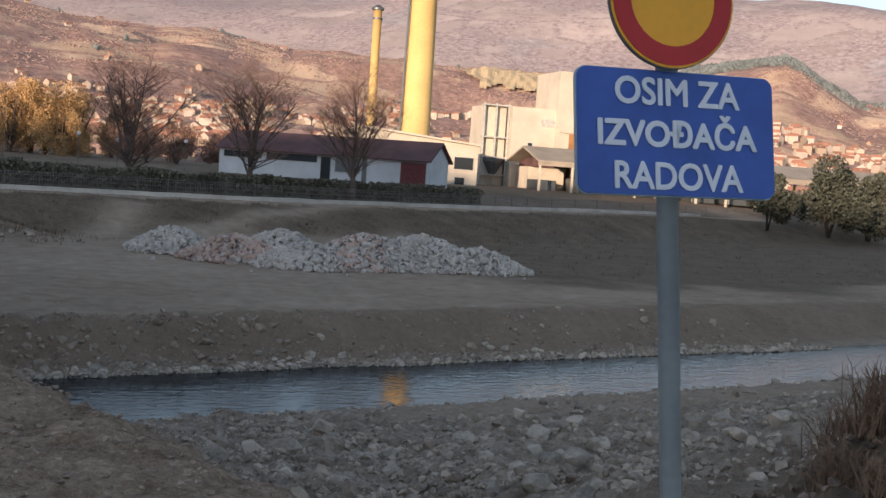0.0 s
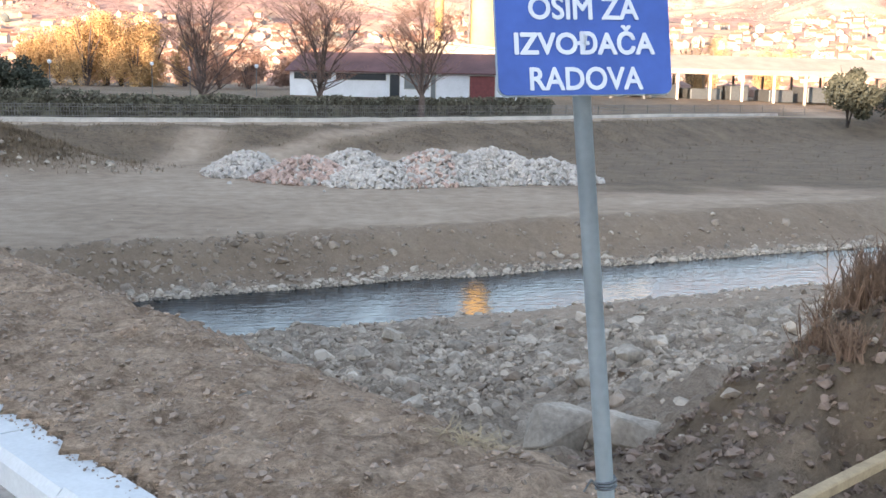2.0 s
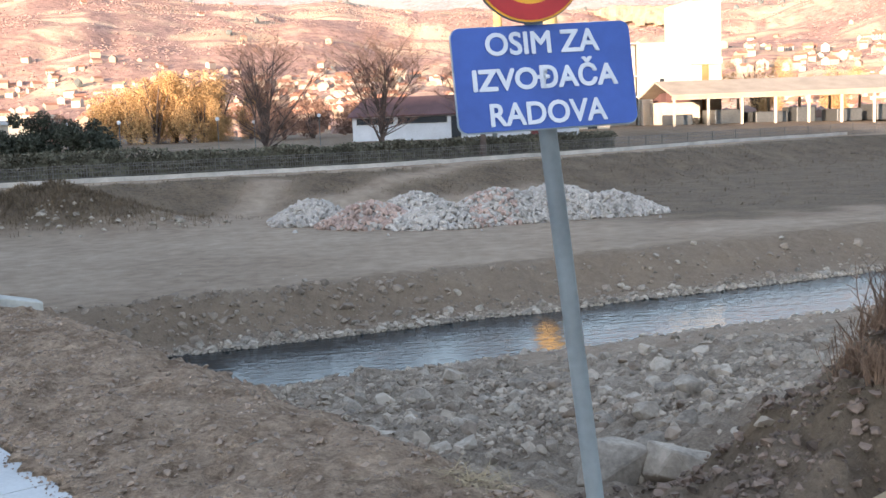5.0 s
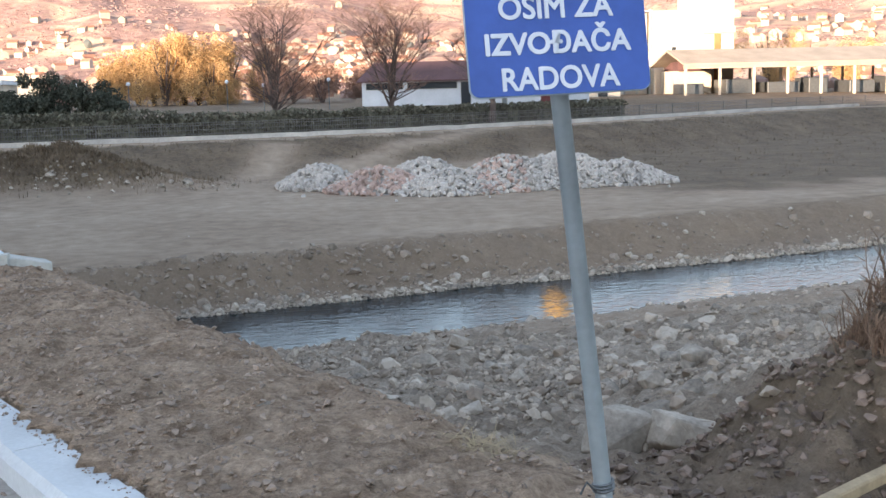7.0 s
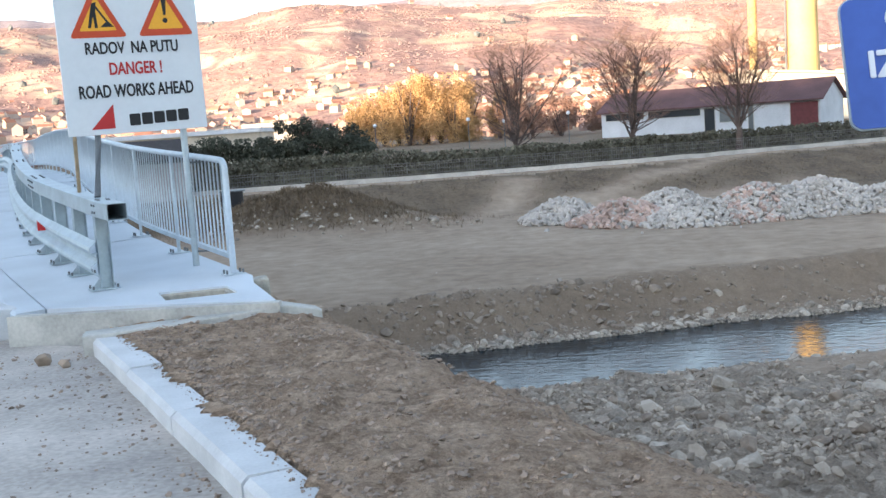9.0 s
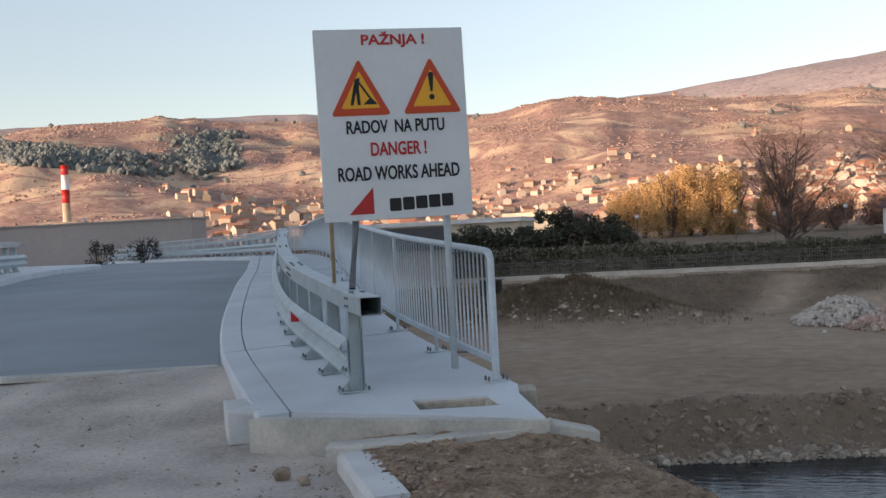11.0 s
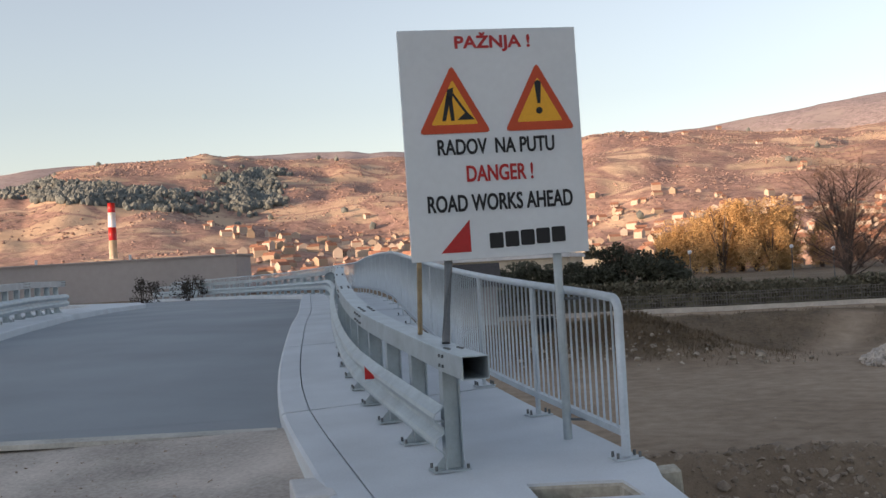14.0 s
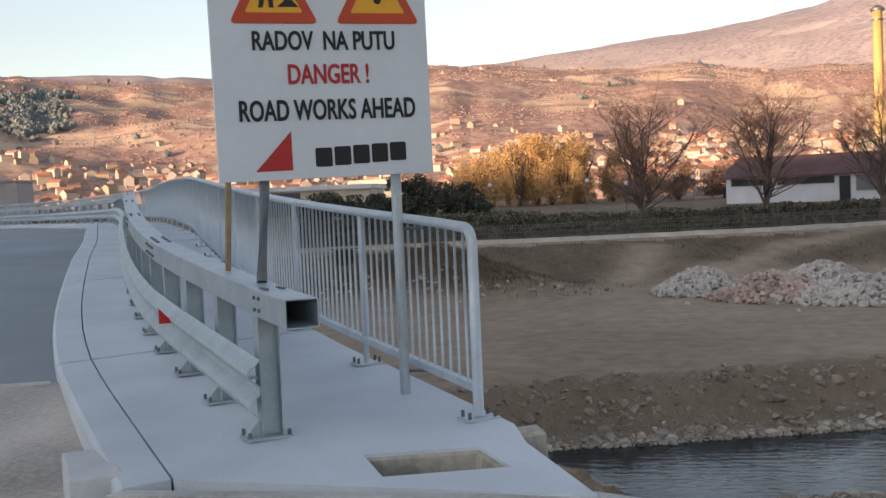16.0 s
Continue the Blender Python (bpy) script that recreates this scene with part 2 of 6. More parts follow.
def hill_material(name, wood, meadow, pine, scale, pine_at=0.66):
    """Hillside of bare woods, dry meadows and dark pines in patches."""
    m = bpy.data.materials.new(name)
    m.use_nodes = True
    nt = m.node_tree
    N, K = nt.nodes, nt.links
    b = N["Principled BSDF"]
    b.inputs["Roughness"].default_value = 1.0
    b.inputs["Specular IOR Level"].default_value = 0.1
    geo = N.new("ShaderNodeNewGeometry")

    def noise_at(s, detail=5, rough=0.6):
        n = N.new("ShaderNodeTexNoise")
        n.inputs["Scale"].default_value, n.inputs["Detail"].default_value, n.inputs["Roughness"].default_value = s * scale, detail, rough
        K.new(geo.outputs["Position"], n.inputs["Vector"])
        return n.outputs["Fac"]

    def step(fac, p0, p1, c0, c1):
        r = N.new("ShaderNodeValToRGB")
        r.color_ramp.elements[0].position, r.color_ramp.elements[1].position = p0, p1
        r.color_ramp.elements[0].color, r.color_ramp.elements[1].color = (*c0, 1), (*c1, 1)
        K.new(fac, r.inputs[0])
        return r.outputs[0]

    def mixc(fac, a, c):
        x = N.new("ShaderNodeMix")
        x.data_type = "RGBA"
        K.new(fac, x.inputs[0])
        K.new(a, x.inputs[6])
        K.new(c, x.inputs[7])
        return x.outputs[2]

    w = Vector(wood)
    woods = step(noise_at(0.16, 6, 0.8), 0.36, 0.66, w * 0.55, w * 1.3)
    mead = step(noise_at(0.02), 0.35, 0.7, Vector(meadow) * 0.85, Vector(meadow) * 1.12)
    pines = step(noise_at(0.08, 4), 0.3, 0.7, Vector(pine) * 0.7, Vector(pine) * 1.4)
    black, white = (0, 0, 0), (1, 1, 1)
    warp = N.new("ShaderNodeMapping")
    warp.inputs["Rotation"].default_value = (0, 0, 0.5)
    warp.inputs["Scale"].default_value = (scale * 0.011, scale * 0.019, scale * 0.011)
    K.new(geo.outputs["Position"], warp.inputs["Vector"])
    field = N.new("ShaderNodeTexVoronoi")
    field.inputs["Scale"].default_value = 1.0
    K.new(warp.outputs[0], field.inputs["Vector"])
    shade = N.new("ShaderNodeSeparateColor")
    K.new(field.outputs["Color"], shade.inputs[0])
    plots = step(shade.outputs[0], 0.1, 0.9, Vector(meadow) * 0.72, Vector(meadow) * 1.12)
    rows_ = N.new("ShaderNodeTexVoronoi")
    rows_.feature = "DISTANCE_TO_EDGE"
    rows_.inputs["Scale"].default_value = 1.0
    K.new(warp.outputs[0], rows_.inputs["Vector"])
    mead = mixc(step(noise_at(0.03), 0.4, 0.6, black, white), mead, plots)
    mead = mixc(step(rows_.outputs["Distance"], 0.03, 0.07, black, white), woods, mead)
    c = mixc(step(noise_at(0.012, 6, 0.65), 0.47, 0.55, black, white), woods, mead)
    c = mixc(step(noise_at(0.0052, 6, 0.6), pine_at - 0.03, pine_at, black, white), c, pines)
    K.new(c, b.inputs["Base Color"])
    bp = N.new("ShaderNodeBump")
    bp.inputs["Strength"].default_value, bp.inputs["Distance"].default_value = 0.55, 4.0
    K.new(noise_at(0.07, 6, 0.7), bp.inputs["Height"])
    K.new(bp.outputs[0], b.inputs["Normal"])
    return m


def water_material():
    m = bpy.data.materials.new("river_water")
    m.use_nodes = True
    nt = m.node_tree
    N, K = nt.nodes, nt.links
    b = N["Principled BSDF"]
    b.inputs["Base Color"].default_value = (0.010, 0.018, 0.024, 1)
    b.inputs["Roughness"].default_value = 0.05
    b.inputs["IOR"].default_value = 1.33
    b.inputs["Specular IOR Level"].default_value = 0.21
    geo = N.new("ShaderNodeNewGeometry")
    mp = N.new("ShaderNodeMapping")
    mp.inputs["Rotation"].default_value = (0, 0, -0.28)
    mp.inputs["Scale"].default_value = (0.55, 2.3, 1)
    K.new(geo.outputs["Position"], mp.inputs["Vector"])
    n = N.new("ShaderNodeTexNoise")
    n.inputs["Scale"].default_value, n.inputs["Detail"].default_value, n.inputs["Roughness"].default_value = 1.7, 3, 0.6
    K.new(mp.outputs[0], n.inputs["Vector"])
    bp = N.new("ShaderNodeBump")
    bp.inputs["Strength"].default_value, bp.inputs["Distance"].default_value = 0.38, 0.055
    K.new(n.outputs["Fac"], bp.inputs["Height"])
    K.new(bp.outputs[0], b.inputs["Normal"])
    return m


M_GROUND = ground_material()
M_WATER = water_material()
M_HILL = hill_material("hillside", (0.385, 0.245, 0.20), (0.58, 0.42, 0.295), (0.22, 0.185, 0.15), 1.0, 0.665)
# The mountain's greyish pink, low-contrast tones have the haze of distance mixed in.
M_MOUNT_HAZED = hill_material("mountain", (0.345, 0.285, 0.285), (0.38, 0.32, 0.305), (0.28, 0.25, 0.255), 0.6, 0.63)


# ---- helpers of this scene ----
def mesh_of(bm, name, material, smooth=False):
    me = bpy.data.meshes.new(name)
    bm.to_mesh(me)
    bm.free()
    me.materials.append(material)
    if smooth:
        me.polygons.foreach_set("use_smooth", [True] * len(me.polygons))
    return me


def pydata(name, verts, faces, material, smooth=False):
    me = bpy.data.meshes.new(name)
    me.from_pydata(verts, [], faces)
    me.update()
    me.materials.append(material)
    if smooth:
        me.polygons.foreach_set("use_smooth", [True] * len(me.polygons))
    return me


def thing(name, base=(0, 0, 0), label="", category="", group="", kind="", turn=0.0):
    ob = new(name)
    ob.matrix_basis = pose(*base, 0, 0, turn)
    return tagged(ob, label, category, group, kind)


def part(name, data, material, parent, label="", world_space=False, m=None, smooth=False):
    """Links a bmesh or a mesh as one mesh object under a thing or a part."""
    me = mesh_of(data, name, material, smooth) if isinstance(data, bmesh.types.BMesh) else data
    ob = new(name, me)
    ob.parent = parent
    if m is not None:
        ob.matrix_basis = m
    if world_space:
        ob.matrix_parent_inverse = parent.matrix_basis.inverted()
    return tagged(ob, label)


def box(bm, x0, y0, z0, x1, y1, z1, m=None):
    """A box between two corners."""
    vs = [bm.verts.new((x, y, z)) for z in (z0, z1) for x, y in ((x0, y0), (x1, y0), (x1, y1), (x0, y1))]
    if m is not None:
        for v in vs:
            v.co = m @ v.co
    for f in ((3, 2, 1, 0), (4, 5, 6, 7), (0, 1, 5, 4), (1, 2, 6, 5), (2, 3, 7, 6), (3, 0, 4, 7)):
        bm.faces.new([vs[i] for i in f])
    return bm


def bevelled(bm, width, segments=1):
    bmesh.ops.bevel(bm, geom=list(bm.edges), offset=width, segments=segments, affect="EDGES", profile=0.6)
    return bm


def tube(bm, points, radii, sides=8, cap=True):
    """A round bar through the points."""
    rings = []
    n = len(points)
    for i, p in enumerate(points):
        p = Vector(p)
        a = Vector(points[max(0, i - 1)])
        b = Vector(points[min(n - 1, i + 1)])
        t = (b - a).normalized()
        u = t.cross(Vector((0, 0, 1)) if abs(t.z) < 0.95 else Vector((1, 0, 0))).normalized()
        w = t.cross(u)
        r = radii[i] if isinstance(radii, (list, tuple)) else radii
        rings.append([bm.verts.new(p + u * (r * math.cos(2 * math.pi * k / sides)) + w * (r * math.sin(2 * math.pi * k / sides))) for k in range(sides)])
    for a, b in zip(rings, rings[1:]):
        for k in range(sides):
            bm.faces.new((a[k], a[(k + 1) % sides], b[(k + 1) % sides], b[k]))
    if cap:
        bm.faces.new(rings[0])
        bm.faces.new(list(reversed(rings[-1])))
    return bm


def sweep(bm, frames, profile, closed=True):
    """A profile of (right, up) pairs carried along frames of (origin, right, up)."""
    rings = [[bm.verts.new(o + r * a + u * b) for a, b in profile] for o, r, u in frames]
    n = len(profile)
    for a, b in zip(rings, rings[1:]):
        for k in range(n if closed else n - 1):
            bm.faces.new((a[k], b[k], b[(k + 1) % n], a[(k + 1) % n]))
    if closed:
        bm.faces.new(list(reversed(rings[0])))
        bm.faces.new(rings[-1])
    return bm


def text_mesh(body, width, height, material, weight=0.012, depth=0.002):
    """A line of writing as a mesh, centred, of the given size."""
    cu = bpy.data.curves.new("line", "FONT")
    cu.body, cu.extrude = body, 0.01
    cu.resolution_u = 4
    ob = new("line", cu)
    bpy.context.view_layer.update()
    me = bpy.data.meshes.new_from_object(ob.evaluated_get(bpy.context.evaluated_depsgraph_get()))
    bpy.data.objects.remove(ob)
    co = np.empty(len(me.vertices) * 3)
    me.vertices.foreach_get("co", co)
    co = co.reshape(-1, 3)
    lo, hi = co.min(0), co.max(0)
    co = (co - (lo + hi) / 2) / np.maximum(hi - lo, 1e-6) * np.array([width, height, depth])
    polys = [tuple(p.vertices) for p in me.polygons]
    bold = weight * height
    vs, fs = [], []
    for k in range(9):
        a = k * math.pi / 4
        shift = np.array([math.cos(a) * bold, math.sin(a) * bold, 0.0003 * k]) if k < 8 else np.array([0, 0, 0.0026])
        fs += [tuple(i + len(vs) for i in p) for p in polys]
        vs += (co * np.array([1 - 2 * bold / width, 1 - 2 * bold / height, 1]) + shift).tolist()
    bpy.data.meshes.remove(me)
    return pydata("lettering", vs, fs, material)


def interp(v, xs, ys):
    return float(np.interp(v, xs, ys))


def smooth01(v):
    v = min(1.0, max(0.0, v))
    return v * v * (3 - 2 * v)


# ---- ground, river and hills ----
RIVER_Z, FIELD_Z = -6.0, -4.5
LEVEE_X = (-120, -18, 9, 32, 54, 72, 130)
LEVEE_Y = (62, 79.7, 87, 99.7, 116, 125, 150)


def fbm(x, y, s, seed=0.0):
    return noise.fractal(Vector((x * s, y * s, seed)), 0.9, 2.1, 4)


def rubble_z(r):
    return interp(r, (-6, 4, 9, 12, 17, 19.5, 24, 27.3, 28.8), (-1.6, -2.0, -2.7, -3.2, -4.0, -4.35, -5.25, -6.05, -6.7))


def across(x, y):
    return -0.28 * x + 0.96 * y


def past_kerb(x, y):
    return 0.859 * x + 0.512 * y - 1.847


def past_edge(x, y):
    return 0.875 * x + 0.484 * y - 3.43 + 0.10 * noise.noise(Vector((x * 0.9, y * 0.9, 3.0)))


def lumps(x, y, s):
    """Angular lumps with creases between them."""
    d = noise.voronoi(Vector((x * s, y * s, 0.3)))[0]
    return min(0.55, d[1] - d[0])


def ground_z(x, y):
    r = across(x, y)
    q = 0.96 * x + 0.28 * y
    if r < 29.5:
        k, s = past_kerb(x, y), past_edge(x, y)
        if k < -0.06 + 0.10 * noise.noise(Vector((x * 2.6, y * 2.6, 0.5))) + 0.04 * noise.noise(Vector((x * 9, y * 9, 0.5))):
            z = -0.34 if r < 9 else max(rubble_z(r), -0.34 - 0.8 * (r - 9))
        elif s < 0:
            z = 0.012 + 0.028 * min(1, max(0, k) * 3) + (0.036 * fbm(x, y, 2.8) + 0.050 * fbm(x, y * 1.6, 5, 4) + 0.030 * lumps(x, y, 7.0) - 0.008) * min(1, max(0.1, k * 4))
            z -= 0.10 * smooth01(1 + s / 0.35)
        else:
            z = max(rubble_z(r), -0.10 - 0.85 * s) + 0.10 * fbm(x, y, 0.7) * min(1, s)
        if s > 0:
            bump = 2.0 * math.exp(-((((x - 5.5) / 1.55) ** 2 + ((y - 3.2) / 1.5) ** 2) ** 1.2)) + 0.7 * math.exp(-(((x - 8.3) / 2.4) ** 2 + ((y - 5.5) / 2.6) ** 2)) + 0.9 * math.exp(-(((x - 13) / 3.2) ** 2 + ((y - 9.5) / 3.0) ** 2))
            z += bump + 0.16 * bump * fbm(x, y, 1.3, 2) + 0.09 * fbm(x, y, 2.2, 6) * min(1, s) + (0.30 * fbm(x, y, 0.45, 7) * (0.25 if (r > 18.5 and x > 7) else 1.0) if r < 24 else 0) * min(1, s / 2)
            track = 0.15 if (r > 18.5 and x > 7) else 1.0
            if bump > 0.25:
                z += 0.16 * lumps(x, y, 3.0) + 0.07 * lumps(x, y + 2, 7.0) + 0.06 * fbm(x, y, 5.0, 3)
            elif r < 26.2:
                z += min(1, s) * track * (0.16 * lumps(x, y, 1.1) + 0.13 * lumps(x + 3, y, 2.7) - 0.05)
        if r > 27.1:
            z = min(z, -6.05 - 0.25 * (r - 27.1))
        return z
    w = 2.9 + 0.06 * max(0.0, q)
    edge = 33.8 + 0.35 * noise.noise(Vector((q * 0.25, 0, 5)))
    if r < edge:
        return -6.6 + 0.6 * smooth01((r - 32.3) / 1.5) * 0.9
    f = (r - edge) / w
    z = RIVER_Z - 0.05 + (FIELD_Z - RIVER_Z) * (0.16 * min(1, f * 3) + 0.84 * smooth01((f - 0.25) / 0.6))
    z += (0.18 * fbm(x, y, 0.6, 1) + 0.10 * fbm(x, y, 1.7, 12)) * smooth01(f * 2) * (1 - 0.75 * smooth01((f - 0.9) / 0.4))
    yr = interp(x, LEVEE_X, LEVEE_Y)
    ramp = math.exp(-(((x + 3 - 0.25 * (y - 68)) / 3.2) ** 2))
    foot = 13 - 3 * ramp
    g = (y - yr + foot) / foot
    z += (-2.2 - FIELD_Z) * smooth01(g) + 0.22 * fbm(x, y, 0.25, 3) * smooth01(g * 2) * smooth01((1.1 - g) * 4)
    if y > yr + 4:
        z += 1.7 * smooth01((y - yr - 4) / 24) + 0.006 * max(0, y - yr - 40)
    z += 2.7 * math.exp(-(((x + 13.4) / 6.6) ** 2 + ((y - 69.5) / 3.4) ** 2)) * (1 + 0.25 * fbm(x, y, 0.6, 9))
    return z


def ground_zone(x, y, z):
    r = across(x, y)
    soil = grass = rub = 0.0
    if r < 29.5:
        s = past_edge(x, y)
        soil = 1.0 - 0.55 * smooth01((s - 0.4) / 3.0)
        hump = math.exp(-(((x - 6.6) / 3.0) ** 2 + ((y - 4.0) / 3.4) ** 2)) + math.exp(-(((x - 13) / 4) ** 2 + ((y - 9.5) / 4.0) ** 2))
        rub = smooth01((s - 0.8) / 2.0) * (1 - 0.95 * min(1, hump * 1.6))
        if 19 < r < 25 and x > 7 + 2 * noise.noise(Vector((x * 0.3, y * 0.3, 8))):
            rub, soil = 0.35, 0.15
        if s > 0.5:
            soil = max(0.0, min(1.0, 0.4 + hump))
            grass = 0.95 * min(1.0, hump * 1.5) * smooth01((s - 0.5) / 0.8)
    else:
        yr = interp(x, LEVEE_X, LEVEE_Y)
        n = noise.noise(Vector((x * 0.08, y * 0.12, 1))) + 0.5 * noise.noise(Vector((x * 0.35, y * 0.4, 2)))
        g = (y - yr + 13) / 13
        grass = smooth01(g * 2.2 + 0.4 * n)
        if x > 18:
            grass = max(grass, 0.95 * smooth01((r - 43 + 6 * n) / 5) * smooth01((x - 18) / 8))
        path = math.exp(-(((x + 3 - 0.25 * (y - 68)) / 1.8) ** 2)) if y < yr - 2 else 0
        path = max(path, math.exp(-(((x - (1.5 + 0.9 * (y - 73))) / 1.6) ** 2)) if 72 < y < yr else 0)
        grass *= 1 - 0.97 * path
        if y > yr - 0.6 and y < yr + 3.2:
            grass = 0.0
        if y > yr + 3.2:
            grass = 0.75 + 0.25 * n
        f = (r - 33.8) / (2.9 + 0.06 * max(0.0, 0.96 * x + 0.28 * y))
        rub = 0.9 * smooth01(1.0 - f / 0.3)
        soil = 0.35 * smooth01(f * 3) * smooth01((1.15 - f) * 4)
        face = smooth01(f * 5) * smooth01((1.1 - f) * 5)
        hump = math.exp(-(((x + 14) / 7) ** 2 + ((y - 69.5) / 4.2) ** 2))
        grass = max(grass, 0.9 * min(1, hump * 1.6), 0.45 * face)
    return max(0, min(1, soil)), max(0, min(1, grass)), max(0, min(1, rub))


def steps(*spans):
    """Coordinates from spans of (start, end, step), each with even steps."""
    out = []
    for a, b, d in spans:
        n = max(1, round((b - a) / d))
        out += [a + (b - a) * i / n for i in range(n)]
    return out + [spans[-1][1]]


GX = steps((-420, -120, 30), (-120, -40, 6), (-40, -4, 1.0), (-4, 5, 0.085), (5, 8, 0.10), (8, 16, 0.16), (16, 40, 0.6), (40, 130, 3), (130, 420, 30))
GY = steps((-120, -12, 9), (-12, 0, 0.8), (0, 9, 0.085), (9, 26, 0.15), (26, 46, 0.3), (46, 70, 0.8), (70, 130, 1.2), (130, 420, 20))
verts = [(x, y, ground_z(x, y)) for y in GY for x in GX]
nx = len(GX)
faces = [(j * nx + i, j * nx + i + 1, (j + 1) * nx + i + 1, (j + 1) * nx + i) for j in range(len(GY) - 1) for i in range(nx - 1)]
me = pydata("ground", verts, faces, M_GROUND, True)
zone = me.color_attributes.new("zone", "FLOAT_COLOR", "POINT")
zone.data.foreach_set("color", [c for v in verts for c in (*ground_zone(*v), 1.0)])
tagged(new("ground", me), "bare earth with dry grass, rubble and packed dirt beside the river", "ground", kind="structure")

cs, sn = 0.96, 0.28
wv = [(cs * q - sn * r, sn * q + cs * r, RIVER_Z) for r in (24.5, 35.4) for q in (-90, -40, 0, 40, 90, 160)]
tagged(new("water", pydata("water", wv, [(i, i + 1, i + 7, i + 6) for i in range(5)], M_WATER)), "dark rippled river water reflecting the pale sky", "river", kind="structure")

AZ1 = (-80, -55, -41, -39.4, -36, -32, -29.5, -24, -15, -12.5, -9.5, -6, 0, 3, 6, 11, 16, 21, 25, 28, 32, 35.5, 40, 80)
EL1 = (4.0, 4.6, 5.0, 5.8, 6.3, 6.5, 6.1, 5.9, 6.2, 6.45, 6.4, 6.25, 5.9, 6.0, 5.5, 5.45, 5.1, 5.2, 5.3, 5.9, 6.6, 4.6, 4.2, 4.0)
AZ2 = (-80, -45, -41, -30, -26.6, -24, -15, -6, -1.2, 3, 6, 9.2, 11.5, 15, 19, 24, 29, 32, 36, 45, 80)
EL2 = (5.0, 5.4, 5.75, 6.4, 6.55, 6.3, 6.0, 6.3, 7.0, 7.45, 7.85, 8.25, 8.9, 9.5, 9.9, 9.6, 9.1, 9.25, 8.9, 8.0, 7.0)


def hill_z(a, d):
    x, y = d * math.sin(radians(a)), d * math.cos(radians(a))
    top = interp(a, AZ1, EL1) + 0.10 * noise.noise(Vector((a * 0.9, 0, 1)))
    crest = 1350 * math.tan(radians(top))
    f = (d - 330) / (1350 - 330)
    fold = fbm(x, y, 0.0042, 2)
    if f <= 1:
        g = 0.10 * f + 0.90 * smooth01(f) ** 1.15
        return crest * g + 42 * fold * f * (1 - f) * 1.6 + 5 * fbm(x, y, 0.02, 5) * f * (1 - f) * 2 - 1
    return crest - (d - 1350) * 0.12


def mount_z(a, d):
    x, y = d * math.sin(radians(a)), d * math.cos(radians(a))
    crest = 3000 * math.tan(radians(interp(a, AZ2, EL2) + 0.06 * noise.noise(Vector((a * 0.7, 0, 3)))))
    f = (d - 1500) / 1500
    return crest * smooth01(f) ** 0.8 + 90 * fbm(x, y, 0.0016, 6) * f * (1 - f) * 1.8 if f <= 1 else crest - (d - 3000) * 0.3


def polar_sheet(name, az, ds, zf, material, label):
    vs = [(d * math.sin(radians(a)), d * math.cos(radians(a)), zf(a, d)) for d in ds for a in az]
    n = len(az)
    fs = [(j * n + i, j * n + i + 1, (j + 1) * n + i + 1, (j + 1) * n + i) for j in range(len(ds) - 1) for i in range(n - 1)]
    tagged(new(name, pydata(name, vs, fs, material, True)), label, "hill", kind="structure")


polar_sheet("hillside", steps((-80, -48, 1.0), (-48, 42, 0.3), (42, 80, 1.0)), steps((330, 1350, 15), (1350, 1800, 90)), hill_z, M_HILL, "sunlit brown hillside of bare woods and dry meadows")
polar_sheet("mountain", steps((-80, -48, 2.0), (-48, 42, 0.5), (42, 80, 2.0)), steps((1500, 3000, 50), (3000, 3600, 150)), mount_z, M_MOUNT_HAZED, "distant mountain ridge under the sky, haze painted into its pinkish colour")
qa, qd = steps((15.6, 21.4, 0.12)), steps((880, 1180, 8))
qv = [(d * math.sin(radians(p)), d * math.cos(radians(p)), hill_z(p, d) + 2.5 + 2 * noise.noise(Vector((p * 3, d * 0.05, 1)))) for d in qd for p in qa]
qf = [(j * len(qa) + i, j * len(qa) + i + 1, (j + 1) * len(qa) + i + 1, (j + 1) * len(qa) + i) for j in range(len(qd) - 1) for i in range(len(qa) - 1)
      if ((qa[i] - 18.5) / 2.7) ** 2 + ((qd[j] - 1030) / 95) ** 2 + 1.1 * noise.noise(Vector((qa[i] * 1.1, qd[j] * 0.02, 7))) < 0.75]
M_QUARRY = mat("quarry_earth", (0.56, 0.42, 0.24), 0.95, var=0.2, scale=0.02, fine=0.15, bump=0.3, bump_dist=2.0)
tagged(new("quarry_cut", pydata("quarry_cut", qv, qf, M_QUARRY)), "bare yellow cut of a quarry high on the hillside", "quarry", kind="structure")
# the hill behind the camera, whose shade lies over the river
hv = []
for j, (dd, hh) in enumerate(((330, -2), (420, 69.6), (560, 74.6), (900, 40))):
    for i in range(41):
        w = (i - 20) * 60
        p = S * dd + Vector((S.y, -S.x, 0)) * w
        hv.append((p.x, p.y, hh + (2.5 * noise.noise(Vector((i * 0.37, j, 0))) if j else 0)))
hf = [(j * 41 + i, j * 41 + i + 1, (j + 1) * 41 + i + 1, (j + 1) * 41 + i) for j in range(3) for i in range(40)]
tagged(new("hillside_behind", pydata("hillside_behind", hv, hf, M_HILL, True)), "wooded hill that hides the low sun", "hill", kind="structure")

# ---- the bridge: its line, level and strips ----
KX = (-2.12, -3.25, -4.33, -5.43, -6.33, -7.03, -7.90, -9.95, -11.4, -20.4, -31, -50)
KY = (5.82, 7.49, 9.07, 10.7, 12.3, 13.6, 15.3, 19.4, 22.5, 39.9, 54, 70)
KD = [-2.005]
for i in range(1, len(KX)):
    KD.append(KD[-1] + math.hypot(KX[i] - KX[i - 1], KY[i] - KY[i - 1]))


